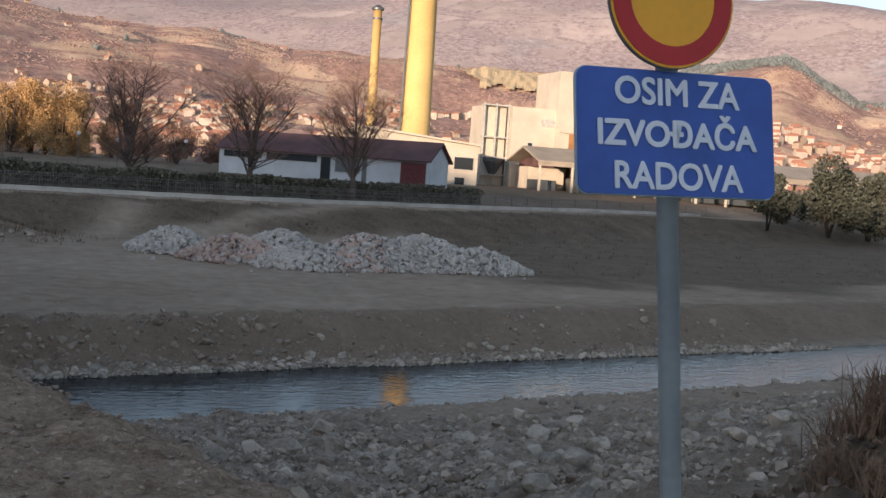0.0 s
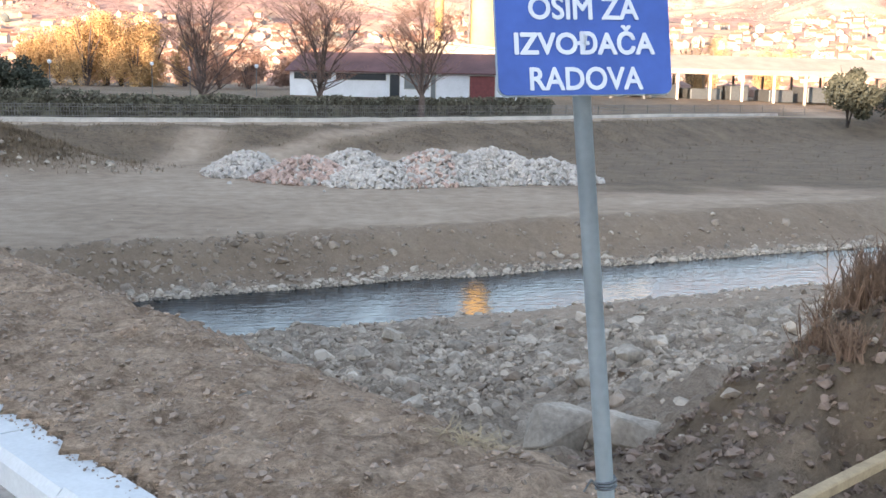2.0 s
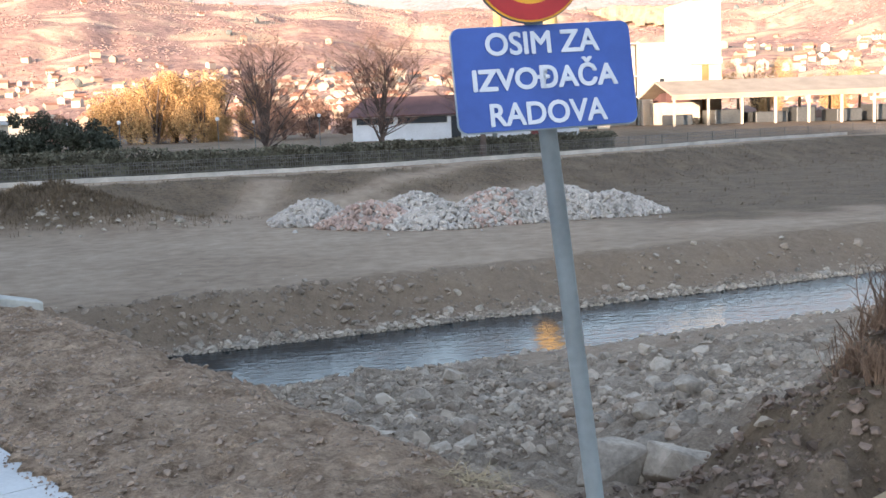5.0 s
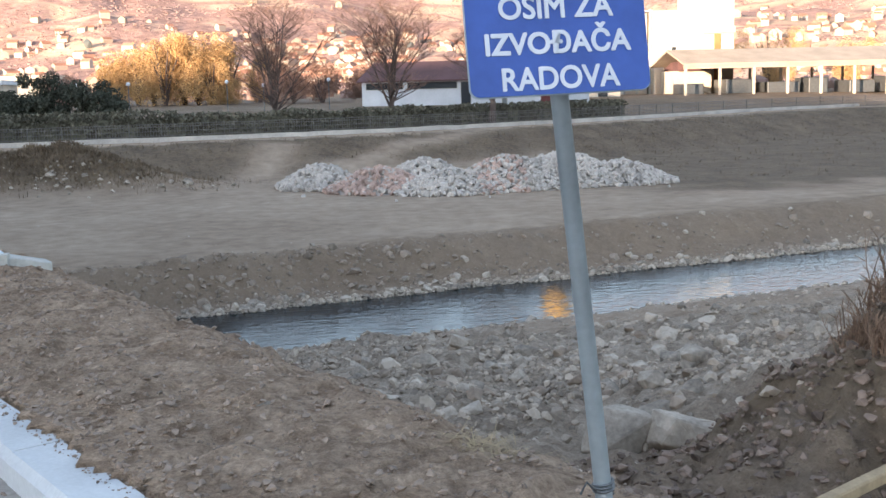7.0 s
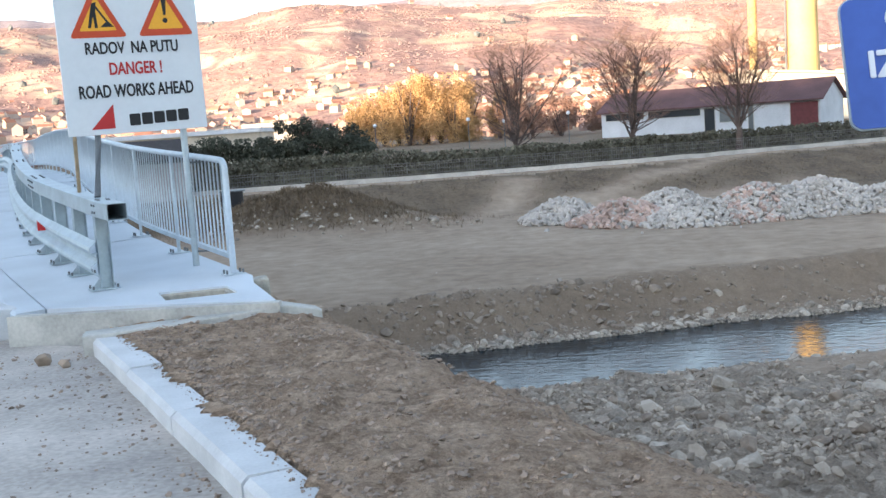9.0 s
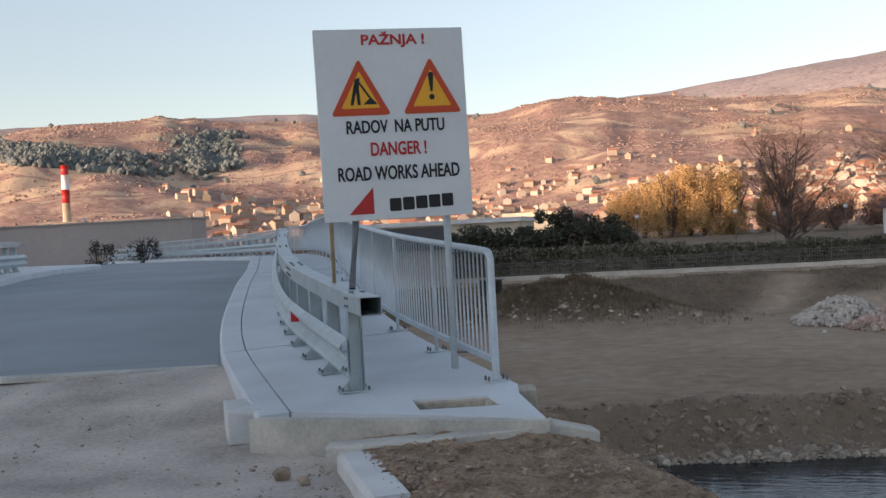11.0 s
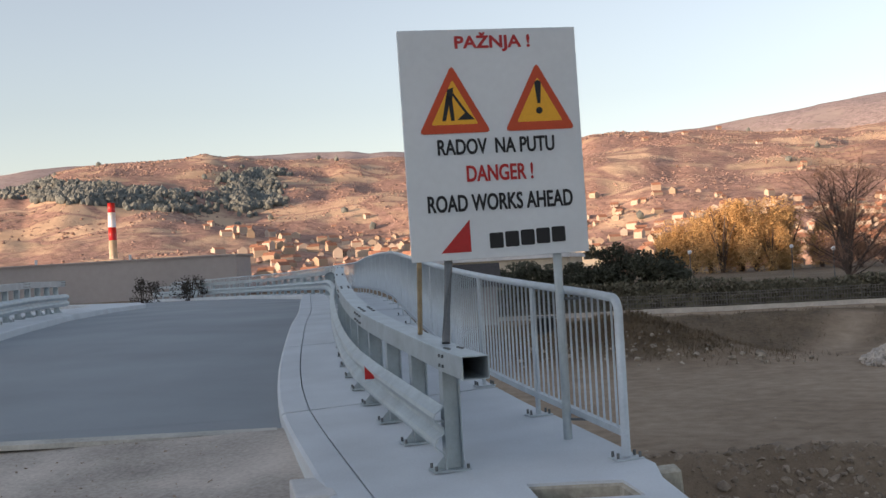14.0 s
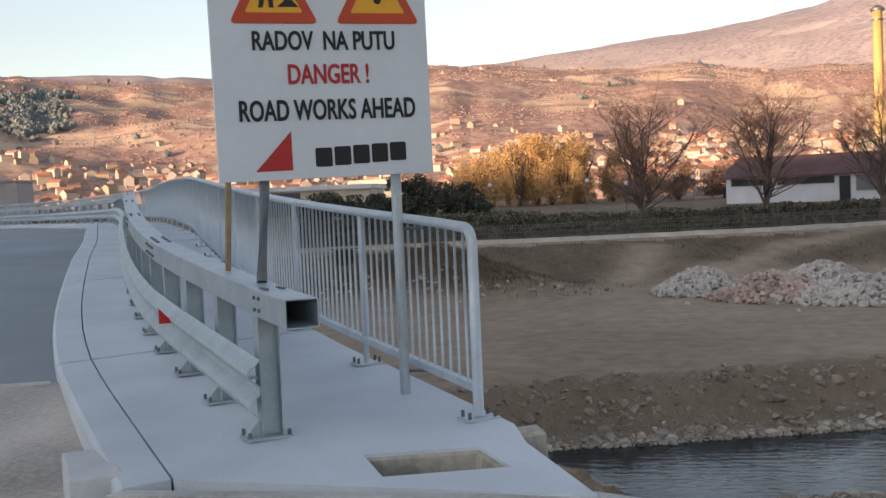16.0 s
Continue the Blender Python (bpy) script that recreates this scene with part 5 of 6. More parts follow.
def weed(x, y, size, count, seed):
    """A dead bush of thin branching stems."""
    r = random.Random(seed)
    bm = bmesh.new()
    base = Vector((x, y, ground_z(x, y)))
    for _ in range(count):
        a, lean = r.uniform(0, 2 * math.pi), abs(r.gauss(0, 0.35))
        d = Vector((math.cos(a) * math.sin(lean), math.sin(a) * math.sin(lean), math.cos(lean)))
        p0 = base + Vector((r.gauss(0, size * 0.28), r.gauss(0, size * 0.28), -0.05))
        ln = size * r.uniform(0.5, 1.15)
        p1 = p0 + d * ln * 0.55
        p2 = p1 + (d + Vector((r.gauss(0, 0.2), r.gauss(0, 0.2), 0))).normalized() * ln * 0.45
        tube(bm, [p0, p1, p2], [0.006, 0.004, 0.002], 3, False)
        for _ in range(4):
            f = r.uniform(0.35, 1.0)
            b0 = p0.lerp(p1, f / 0.55) if f < 0.55 else p1.lerp(p2, (f - 0.55) / 0.45)
            e = b0 + (d + Vector((r.gauss(0, 0.6), r.gauss(0, 0.6), r.gauss(0, 0.3)))).normalized() * ln * 0.22
            tube(bm, [b0, e], [0.003, 0.0012], 3, False)
    ob = new("dead_bush", mesh_of(bm, "dead_bush", M_DEADWEED))
    tagged(ob, "dry reddish brown weed bush on the earth mound", "bush", group="dead weeds on the mound")


for i, (x, y, s, c) in enumerate(((5.35, 3.4, 0.34, 170), (5.7, 3.5, 0.46, 240), (6.0, 3.2, 0.5, 260), (5.6, 2.8, 0.4, 200), (6.4, 3.6, 0.52, 240), (5.9, 2.5, 0.4, 190), (6.6, 2.9, 0.5, 220), (5.8, 4.0, 0.4, 150), (5.1, 2.8, 0.22, 90), (5.3, 2.3, 0.3, 130), (6.2, 2.1, 0.4, 160), (6.9, 3.4, 0.55, 200))):
    weed(x, y, s * 0.85, c, 300 + i)
ga, gb = Vector((3.85, 1.6, 0)), Vector((5.3, 2.35, 0))
ga.z, gb.z = ground_z(ga.x, ga.y) + 0.10, ground_z(gb.x, gb.y) + 0.06
mid_z = max(ground_z(*ga.lerp(gb, f)[:2]) + 0.06 - ga.lerp(gb, f).z for f in (0.2, 0.4, 0.6, 0.8))
lift = UP * max(0.0, mid_z)
bm = bevelled(box(bmesh.new(), -0.035, -0.5, -0.03, 0.035, (gb - ga).length + 0.5, 0.03), 0.008)
ob = new("timber_batten", mesh_of(bm, "timber_batten", M_WOOD))
ob.matrix_basis = Matrix.Translation(ga + lift) @ (gb - ga).to_track_quat("Y", "Z").to_matrix().to_4x4()
tagged(ob, "pale sawn timber batten lying on the slope", "timber")

# ---- trees ----
def bare_tree(x, y, z, height, spread, seed, stems=5):
    """A leafless tree: short trunk, upright limbs and fine twigs."""
    r = random.Random(seed)
    trunk, limbs = bmesh.new(), bmesh.new()
    tw_v, tw_f = [], []
    fork = height * 0.15

    def twig(a, b, w):
        d = (b - a).normalized()
        for side in (d.cross(Vector((0.3, 1, 0.2))).normalized() * w, d.cross(Vector((1, -0.2, 0.3))).normalized() * w):
            i = len(tw_v)
            tw_v.extend([tuple(a - side), tuple(a + side), tuple(b + side * 0.4), tuple(b - side * 0.4)])
            tw_f.append((i, i + 1, i + 2, i + 3))

    def grow(p, d, ln, rad, level):
        pts = [p]
        n = 4 if level < 2 else 3
        for _ in range(n):
            d = (d + Vector((r.gauss(0, 0.12), r.gauss(0, 0.12), 0.05 + 0.05 * level * (0.5 - d.z) + r.gauss(0, 0.05)))).normalized()
            pts.append(pts[-1] + d * ln / n)
        rr = [rad * (1 - 0.72 * i / n) for i in range(n + 1)]
        if level < 3:
            tube(limbs, pts, rr, 5 if level < 2 else 3, False)
        else:
            for a, b in zip(pts, pts[1:]):
                twig(a, b, max(0.0085, rad * 0.5))
        if level >= 4:
            return
        kids = (0, 10, 7, 6)[level] if level else 0
        for k in range(kids):
            f = r.uniform(0.25, 1.0)
            i = min(n - 1, int(f * n))
            q = pts[i].lerp(pts[i + 1], f * n - i)
            a = r.uniform(0, 2 * math.pi)
            out = Vector((math.cos(a), math.sin(a), 0))
            nd = (d * 0.6 + out * r.uniform(0.5, 1.0) + UP * r.uniform(0.0, 0.25)).normalized()
            grow(q, nd, ln * r.uniform(0.40, 0.60) * (1.2 - 0.5 * f), rad * 0.42 * (1.1 - 0.5 * f), level + 1)

    tube(trunk, [(0, 0, -0.3), (0, 0, fork * 0.4), (0.05, 0, fork * 1.05)], [height * 0.036, height * 0.028, height * 0.024], 9)
    for k in range(stems):
        a = 2 * math.pi * (k + r.uniform(-0.3, 0.3)) / stems
        lean = spread / height * (0.15 + 1.85 * ((k * 3) % stems) / stems) * r.uniform(0.8, 1.15)
        d = Vector((math.cos(a) * lean, math.sin(a) * lean, 1)).normalized()
        grow(Vector((0, 0, fork * r.uniform(0.75, 1.0))), d, height * r.uniform(0.66, 0.82) / math.sqrt(1 + lean * lean), height * 0.0105, 1)
    for k in range(8):
        a = r.uniform(0, 2 * math.pi)
        grow(Vector((0, 0, fork * r.uniform(0.9, 1.6))), Vector((math.cos(a), math.sin(a), 0.35)).normalized(), spread * 0.8, height * 0.007, 2)
    t = thing("bare_tree", (x, y, z), "leafless dark brown tree with many upright limbs", "tree", "bare trees by the fence")
    part("trunk", trunk, M_BARK, t)
    tagged(part("limbs", limbs, M_BARK, t), kind="stuff")
    tagged(part("twigs", pydata("twigs", tw_v, tw_f, M_TWIG), None, t), kind="stuff")
    return t


bare_tree(0.0, 95.0, -1.95, 11.2, 4.6, 1, 9)
bare_tree(10.3, 97.0, -1.75, 11.3, 4.4, 2, 9)
bare_tree(19.9, 98.5, -1.7, 11.0, 4.6, 3, 9)


M_STEM = mat("dark_stems", (0.04, 0.032, 0.026), 0.9, var=0.3)


def leafy(name, x, y, z, height, radius, material, label, count, leaf, seed, trunk_h=0.3, squash=1.0, stems=5, group=""):
    """A crown of many small leaf clumps on branching stems."""
    r = random.Random(seed)
    t = thing(name, (x, y, z), label, "tree", group)
    bm = bmesh.new()
    tips = []
    for k in range(stems):
        a = r.uniform(0, 2 * math.pi)
        rr = radius * r.uniform(0.3, 0.75)
        tip = Vector((math.cos(a) * rr, math.sin(a) * rr, height * r.uniform(0.6, 0.9)))
        tube(bm, [Vector((r.gauss(0, 0.1), r.gauss(0, 0.1), -0.3)), tip * 0.45 + UP * height * 0.1, tip], [height * 0.016, height * 0.010, height * 0.003], 5, False)
        tips.append(tip)
    tagged(part("stems", bm, M_STEM if material in (M_EVERG, M_STEM) else M_BARK, t), kind="stuff")
    lobes = [(Vector((r.gauss(0, radius * 0.45), r.gauss(0, radius * 0.45), height * (trunk_h + (1 - trunk_h) * r.uniform(0.15, 0.85)))), radius * r.uniform(0.25, 0.55)) for _ in range(15)]
    vs, fs = [], []
    for _ in range(count):
        c, lr = lobes[r.randrange(len(lobes))]
        d = Vector((r.gauss(0, 1), r.gauss(0, 1), r.gauss(0, 1))).normalized() * lr * r.uniform(0.5, 1.1)
        p = c + Vector((d.x, d.y, d.z * squash))
        if p.z < 0.02 or p.z > height:
            continue
        u = Vector((r.gauss(0, 1), r.gauss(0, 1), r.gauss(0, 1))).normalized() * leaf * r.uniform(0.5, 1.3)
        w = u.cross(Vector((r.gauss(0, 1), r.gauss(0, 1), r.gauss(0, 1)))).normalized() * leaf * 0.6
        i = len(vs)
        vs += [tuple(p - u), tuple(p + w), tuple(p + u), tuple(p - w)]
        fs.append((i, i + 1, i + 2, i + 3))
    tagged(part("crown", pydata("crown", vs, fs, material), None, t), kind="stuff")


GL = "golden autumn willow lit by the low sun"
for i, (x, y, h, rad) in enumerate(((-23, 161, 9.0, 4.2), (-18.5, 158, 11.6, 4.8), (-13.5, 160, 11.4, 4.8), (-9, 163, 10.0, 4.0), (-27, 166, 7.0, 3.4), (-4, 168, 8.5, 3.2), (-16, 163, 10.5, 5.0), (-21, 164, 9.0, 4.6), (-11, 158, 8.5, 4.4), (88, 192, 12.5, 5.5), (107, 198, 11, 4.5))):
    leafy("willow", x * 0.9 if x < 0 else x, y, ground_z(x, y), h * 0.9, rad * 0.85, M_GOLD, GL, 13000, 0.125, 500 + i, 0.0, 1.5, 13, "golden willows")
for i, (x, y, h, rad) in enumerate(((1.5, 150, 4.5, 3.0), (5.5, 156, 6.0, 3.2), (-1.5, 158, 6.5, 3.0), (12, 160, 5.0, 3.0), (18, 163, 5.5, 3.0), (-31, 160, 5.0, 3.2))):
    leafy("brown_bush", x, y, ground_z(x, y), h, rad, M_TWIG, "reddish brown leafless bush in low sunlight", 5200, 0.15, 580 + i, 0.0, 1.0, 11, "brown bushes behind the fence")
EVL = "dark evergreen shrub behind the fence"
for i, (x, y, h, rad) in enumerate(((-25.5, 98, 3.4, 2.2), (-22, 97, 3.6, 2.2), (-19.5, 98, 5.6, 1.9), (-16.5, 97, 4.6, 2.6), (-14.2, 97.5, 3.8, 2.2), (-29, 99, 3.6, 2.4))):
    leafy("evergreen_shrub", x, y, ground_z(x, y), h * 0.9, rad * 0.85, M_EVERG, EVL, 4200, 0.15, 520 + i, 0.0, 1.0, 5, "evergreen shrubs")
for i, (x, y, h, rad) in enumerate(((77.5, 121, 8.6, 3.2), (88.5, 124, 11.0, 5.0), (96, 126, 9.5, 4.0))):
    leafy("dark_tree", x, y, ground_z(x, y), h, rad, M_EVERG, "dark green tree on the levee in shade", 11000, 0.26, 540 + i, 0.08, 1.0, 5, "dark trees on the levee")
for i, (x, y, h, rad) in enumerate(((-43.3, 61.2, 2.3, 1.1), (-39.9, 61.6, 2.4, 1.1))):
    leafy("shrub", x, y, 0.2, h, rad, M_STEM, "dark leafless shrub beyond the bridge", 1100, 0.07, 560 + i, 0.0, 1.0, 9, "shrubs beyond the bridge")


def levee_y(x):
    return interp(x, LEVEE_X, LEVEE_Y)


# hedge and fence along the levee road
vs, fs = [], []
for _ in range(15000):
    x = rnd.uniform(-32, 36)
    h = 1.95 + 0.3 * noise.noise(Vector((x * 0.3, 0, 0))) + (0.35 if x < -8 else 0)
    p = Vector((x, levee_y(x) + 7.5 + rnd.gauss(0, 0.55), 0))
    p.z = ground_z(p.x, p.y) + h * rnd.random() ** 0.6
    u = Vector((rnd.gauss(0, 1), rnd.gauss(0, 1), rnd.gauss(0, 1))).normalized() * 0.16
    w = u.cross(Vector((rnd.gauss(0, 1), rnd.gauss(0, 1), rnd.gauss(0, 1)))).normalized() * 0.10
    i = len(vs)
    vs += [tuple(p - u), tuple(p + w), tuple(p + u), tuple(p - w)]
    fs.append((i, i + 1, i + 2, i + 3))
for i in range(68):
    k = len(vs)
    for x in (-32 + i, -31 + i):
        y = levee_y(x) + 7.5
        vs += [(x, y, ground_z(x, y) - 0.2), (x, y, ground_z(x, y) + 1.65)]
    fs.append((k, k + 2, k + 3, k + 1))
tagged(new("hedge", pydata("hedge", vs, fs, M_HEDGE)), "long dark green clipped hedge behind the fence, paled by painted haze", "hedge", kind="stuff")
M_FPOST = mat("weathered_post", (0.15, 0.14, 0.125), 0.9, var=0.3)
bm = bmesh.new()
lw = []
for i in range(57):
    x = -40 + 2 * i
    lw.append((Vector((x, levee_y(x) + 3.4, ground_z(x, levee_y(x) + 3.4))), Vector((0.2, 1, 0)).normalized(), UP))
sweep(bm, lw, [(-0.15, -0.3), (-0.15, 0.36), (0.15, 0.36), (0.15, -0.3)])
bmesh.ops.recalc_face_normals(bm, faces=bm.faces)
tagged(new("levee_wall", mesh_of(bm, "levee_wall", mat("levee_concrete", (0.50, 0.46, 0.41), 0.9, var=0.3, scale=0.6, fine=8, bump=0.3))), "low pale concrete wall along the levee road", "wall", kind="structure")
fence = thing("fence", (0, levee_y(0) + 4, -2.2), "long low fence of pale posts and grey mesh panels", "fence")
fpost = mesh_of(box(bmesh.new(), -0.04, -0.04, -0.2, 0.04, 0.04, 1.42), "post", M_FPOST)
x = -40.0
prev = None
M_MESH = mat("grey_fence_panel", (0.17, 0.155, 0.145), 0.85, var=0.3, scale=0.8, fine=12, bump=0.2)
while x < 96:
    p = Vector((x, levee_y(x) + 4.2, 0))
    p.z = ground_z(p.x, p.y)
    part("post", fpost, None, fence, m=Matrix.Translation(p), world_space=True)
    if prev is not None:
        bm = bmesh.new()
        for zz in (0.1, 0.45, 0.8, 1.15, 1.35):
            tube(bm, [prev + UP * zz, p + UP * zz], 0.022, 4, False)
        for f in range(1, 12):
            a = prev.lerp(p, f / 12)
            tube(bm, [a + UP * 0.08, a + UP * 1.38], 0.016, 4, False)
        tagged(part("panel", bm, M_MESH, fence, world_space=True), kind="stuff")
    prev = p
    x += 2.4 if x < 40 else 4.0
tufts_v, tufts_f = [], []
for _ in range(5200):
    x = rnd.uniform(-34, 70)
    y = levee_y(x) - rnd.uniform(0.5, 13)
    if rnd.random() < 0.35:
        x, y = rnd.gauss(-13.5, 5), 68.5 + rnd.gauss(0, 2)
    elif x > 22 and rnd.random() < 0.5:
        y = rnd.uniform(62, levee_y(x))
    if ground_zone(x, y, 0)[1] < 0.45:
        continue
    blades(x, y, ground_z, 4, 0.2, 0.28, 0.02, (0.3, 1.3), rnd, tufts_v, tufts_f)
tagged(new("dry_grass", pydata("dry_grass", tufts_v, tufts_f, M_DRYGRASS)), "dry tufted grass and weeds on the levee slope", "grass", kind="stuff")

mv, mf = [], []
for _ in range(2000):
    x, y = rnd.gauss(-13.5, 4.2), 69.3 + rnd.gauss(0, 1.7)
    blades(x, y, ground_z, 4, 0.2, 0.42, 0.016, (0.7, 1.5), rnd, mv, mf)
tagged(new("mound_weeds", pydata("mound_weeds", mv, mf, M_DRYGRASS)), "tall dark dead weeds on the field mound", "weeds", kind="stuff")

# cable drum on the field
drum = thing("cable_drum", (-19.8, 73.5, ground_z(-19.8, 73.5)), "black cable drum standing on the field", "cable drum")
for zz in (0.0, 1.15):
    part("flange", tube(bmesh.new(), [(0, 0, zz), (0, 0, zz + 0.08)], 0.95, 28), M_DARKSTEEL, drum, "grey round flange")
part("core", tube(bmesh.new(), [(0, 0, 0.08), (0, 0, 1.15)], 0.78, 24), M_INK, drum, "wound black cable")


# ---- buildings ----
def block(bm, x0, x1, y0, y1, z0, z1):
    return box(bm, x0, y0, z0, x1, y1, z1)


def gable_house(name, base, turn, w, d, h, rise, wall_mat, roof_mat, label, category="house", group="", over=0.35, windows=()):
    """Walls, a pitched roof along the length, and panes set in frames. Length along x, front at y = 0."""
    t = thing(name, base, label, category, group, turn=turn)
    bm = bmesh.new()
    pr = [(0, -1.5), (d, -1.5), (d, h), (d / 2, h + rise), (0, h)]
    a = [bm.verts.new((0, y, z)) for y, z in pr]
    b = [bm.verts.new((w, y, z)) for y, z in pr]
    bm.faces.new(a)
    bm.faces.new(list(reversed(b)))
    for i in range(5):
        bm.faces.new((a[i], b[i], b[(i + 1) % 5], a[(i + 1) % 5]))
    bmesh.ops.recalc_face_normals(bm, faces=bm.faces)
    part("wall", bm, wall_mat, t)
    bm = bmesh.new()
    sl = rise / (d / 2)
    th = 0.16
    pr = [(-over, h - over * sl + 0.02), (d / 2, h + rise + 0.02), (d + over, h - over * sl + 0.02), (d + over, h - over * sl + th), (d / 2, h + rise + th + 0.03), (-over, h - over * sl + th)]
    a = [bm.verts.new((-over, y, z)) for y, z in pr]
    b = [bm.verts.new((w + over, y, z)) for y, z in pr]
    bm.faces.new(a)
    bm.faces.new(list(reversed(b)))
    for i in range(6):
        bm.faces.new((a[i], b[i], b[(i + 1) % 6], a[(i + 1) % 6]))
    bmesh.ops.recalc_face_normals(bm, faces=bm.faces)
    part("roof", bm, roof_mat, t)
    for x0, x1, z0, z1, mm in windows:
        win = part("window", block(bmesh.new(), x0 - 0.08, x1 + 0.08, -0.05, 0.02, z0 - 0.08, z1 + 0.08), M_CONC2, t)
        part("pane", block(bmesh.new(), x0, x1, -0.06, -0.03, z0, z1), mm, win)
    return t


gable_house("shed", (9.3, 124.0, -0.75), -31, 24.5, 8.0, 3.05, 1.9, M_SHEDW, M_ROOFR, "long white shed with a dull red gabled roof", "shed", over=0.45,
            windows=((0.6, 5.2, 2.05, 2.75, M_GLASS), (5.8, 11.8, 2.05, 2.75, M_GLASS), (12.3, 13.4, 0.0, 2.7, M_GLASS), (14.0, 16.8, 1.2, 2.75, M_DARKSTEEL), (17.1, 17.6, -0.5, 2.8, M_DARKSTEEL), (21.5, 24.3, -0.6, 2.7, mat("red_door", (0.13, 0.035, 0.035), 0.7))))
hall = thing("low_hall", (31, 150, -0.5), "low cream industrial hall with a pale sloping roof", "building")
bm = bmesh.new()
vs4 = [bm.verts.new(p) for p in ((0, 0, -1), (16.5, 0, -1), (16.5, 0, 5.6), (0, 0, 7.0), (0, 14, -1), (16.5, 14, -1), (16.5, 14, 5.6), (0, 14, 7.0))]
for f in ((0, 1, 2, 3), (5, 4, 7, 6), (4, 0, 3, 7), (1, 5, 6, 2), (3, 2, 6, 7), (1, 0, 4, 5)):
    bm.faces.new([vs4[i] for i in f])
part("wall", bm, M_WARMW, hall)
bm = bmesh.new()
vs4 = [bm.verts.new(p) for p in ((-0.5, -0.6, 7.1), (17.0, -0.6, 5.62), (17.0, 14.6, 5.62), (-0.5, 14.6, 7.1), (-0.5, -0.6, 7.4), (17.0, -0.6, 5.9), (17.0, 14.6, 5.9), (-0.5, 14.6, 7.4))]
for f in ((3, 2, 1, 0), (4, 5, 6, 7), (0, 1, 5, 4), (1, 2, 6, 5), (2, 3, 7, 6), (3, 0, 4, 7)):
    bm.faces.new([vs4[i] for i in f])
part("roof", bm, M_WARMW, hall, "pale sheet roof")
for x0, x1, z0, z1 in ((13.0, 15.8, 2.2, 3.9), (13.2, 14.6, 0.0, 1.0)):
    win = part("window", block(bmesh.new(), x0 - 0.1, x1 + 0.1, -0.08, 0.02, z0 - 0.1, z1 + 0.1), M_CONC2, hall)
    part("pane", block(bmesh.new(), x0, x1, -0.1, -0.05, z0, z1), M_GLASS, win)

plant = thing("factory", (58, 165, -0.3), "cream concrete factory blocks with a tall tower, sunlit", "factory")
for name, x0, x1, y0, y1, z1 in (("main_block", -0.7, 6.6, 0.0, 14, 12.6), ("tower", 6.6, 12.0, -0.8, 10, 18.8), ("silo_block", -4.6, -1.1, 2, 10, 12.6), ("low_block", 0.5, 6.4, -6, 0, 3.2)):
    part(name, block(bmesh.new(), x0, x1, y0, y1, -1.2, z1), M_WARMW, plant)
part("parapet", block(bmesh.new(), 4.2, 6.7, -0.15, 0.1, 9.8, 11.0), M_CONC2, plant)
part("beam", block(bmesh.new(), 6.9, 12.1, -1.15, -0.8, 9.0, 10.0), M_WARMW, plant)
part("rust_strip", block(bmesh.new(), 8.8, 9.9, -0.9, -0.78, -0.5, 8.9), mat("rust_paint", (0.30, 0.15, 0.06), 0.85, var=0.3, scale=0.5), plant)
for x0, x1, z0, z1 in ((2.2, 2.9, 5.0, 7.0), (2.2, 2.9, 1.4, 3.2), (4.0, 5.6, 3.6, 4.6)):
    win = part("window", block(bmesh.new(), x0 - 0.1, x1 + 0.1, -0.08, 0.02, z0 - 0.1, z1 + 0.1), M_CONC2, plant)
    part("pane", block(bmesh.new(), x0, x1, -0.1, -0.05, z0, z1), M_GLASS, win)
for xx in (-5.0, -3.0, -0.9):
    part("steel_column", block(bmesh.new(), xx - 0.14, xx + 0.14, 1.2, 1.5, -1, 12.9), M_CONC2, plant)
for zz in (1.4, 4.2, 7.4, 12.5):
    part("platform", block(bmesh.new(), -5.3, -0.6, 0.9, 2.05, zz, zz + 0.22), M_CONC2, plant)
part("hopper", tube(bmesh.new(), [(-3, 1.4, 1.6), (-3, 1.4, 3.6), (-3, 1.4, 4.2)], [0.5, 1.6, 1.7], 10), M_DARKSTEEL, plant)
part("awning", block(bmesh.new(), 1.0, 6.3, -6.6, -0.1, 3.2, 4.6), M_ROOFR, plant)

canopy = thing("loading_canopy", (56.5, 150, 0.0), "long open loading shed with pale corrugated roof on white posts", "canopy")
bm = bmesh.new()
pr = [(-1.0, 3.55), (6.5, 5.7), (14, 3.55), (14, 3.8), (6.5, 6.0), (-1.0, 3.85)]
a = [bm.verts.new((0, y, z)) for y, z in pr]
b = [bm.verts.new((62, y, z)) for y, z in pr]
bm.faces.new(a)
bm.faces.new(list(reversed(b)))
for i in range(6):
    bm.faces.new((a[i], b[i], b[(i + 1) % 6], a[(i + 1) % 6]))
bmesh.ops.recalc_face_normals(bm, faces=bm.faces)
part("roof", bm, M_CANOPY, canopy)
part("eaves_beam", block(bmesh.new(), 0, 62, -0.9, -0.6, 3.1, 3.55), M_CANOPY, canopy)
cpost = mesh_of(block(bmesh.new(), -0.16, 0.16, -0.9, -0.6, -1.2, 3.1), "post", M_WARMW)
cpost2 = mesh_of(block(bmesh.new(), -0.16, 0.16, 12.6, 12.9, -1.2, 3.1), "post", M_WARMW)
for i in range(13):
    part("post", cpost, None, canopy, m=pose(0.3 + 5.1 * i, 0, 0))
    part("post", cpost2, None, canopy, m=pose(0.3 + 5.1 * i, 0, 0))
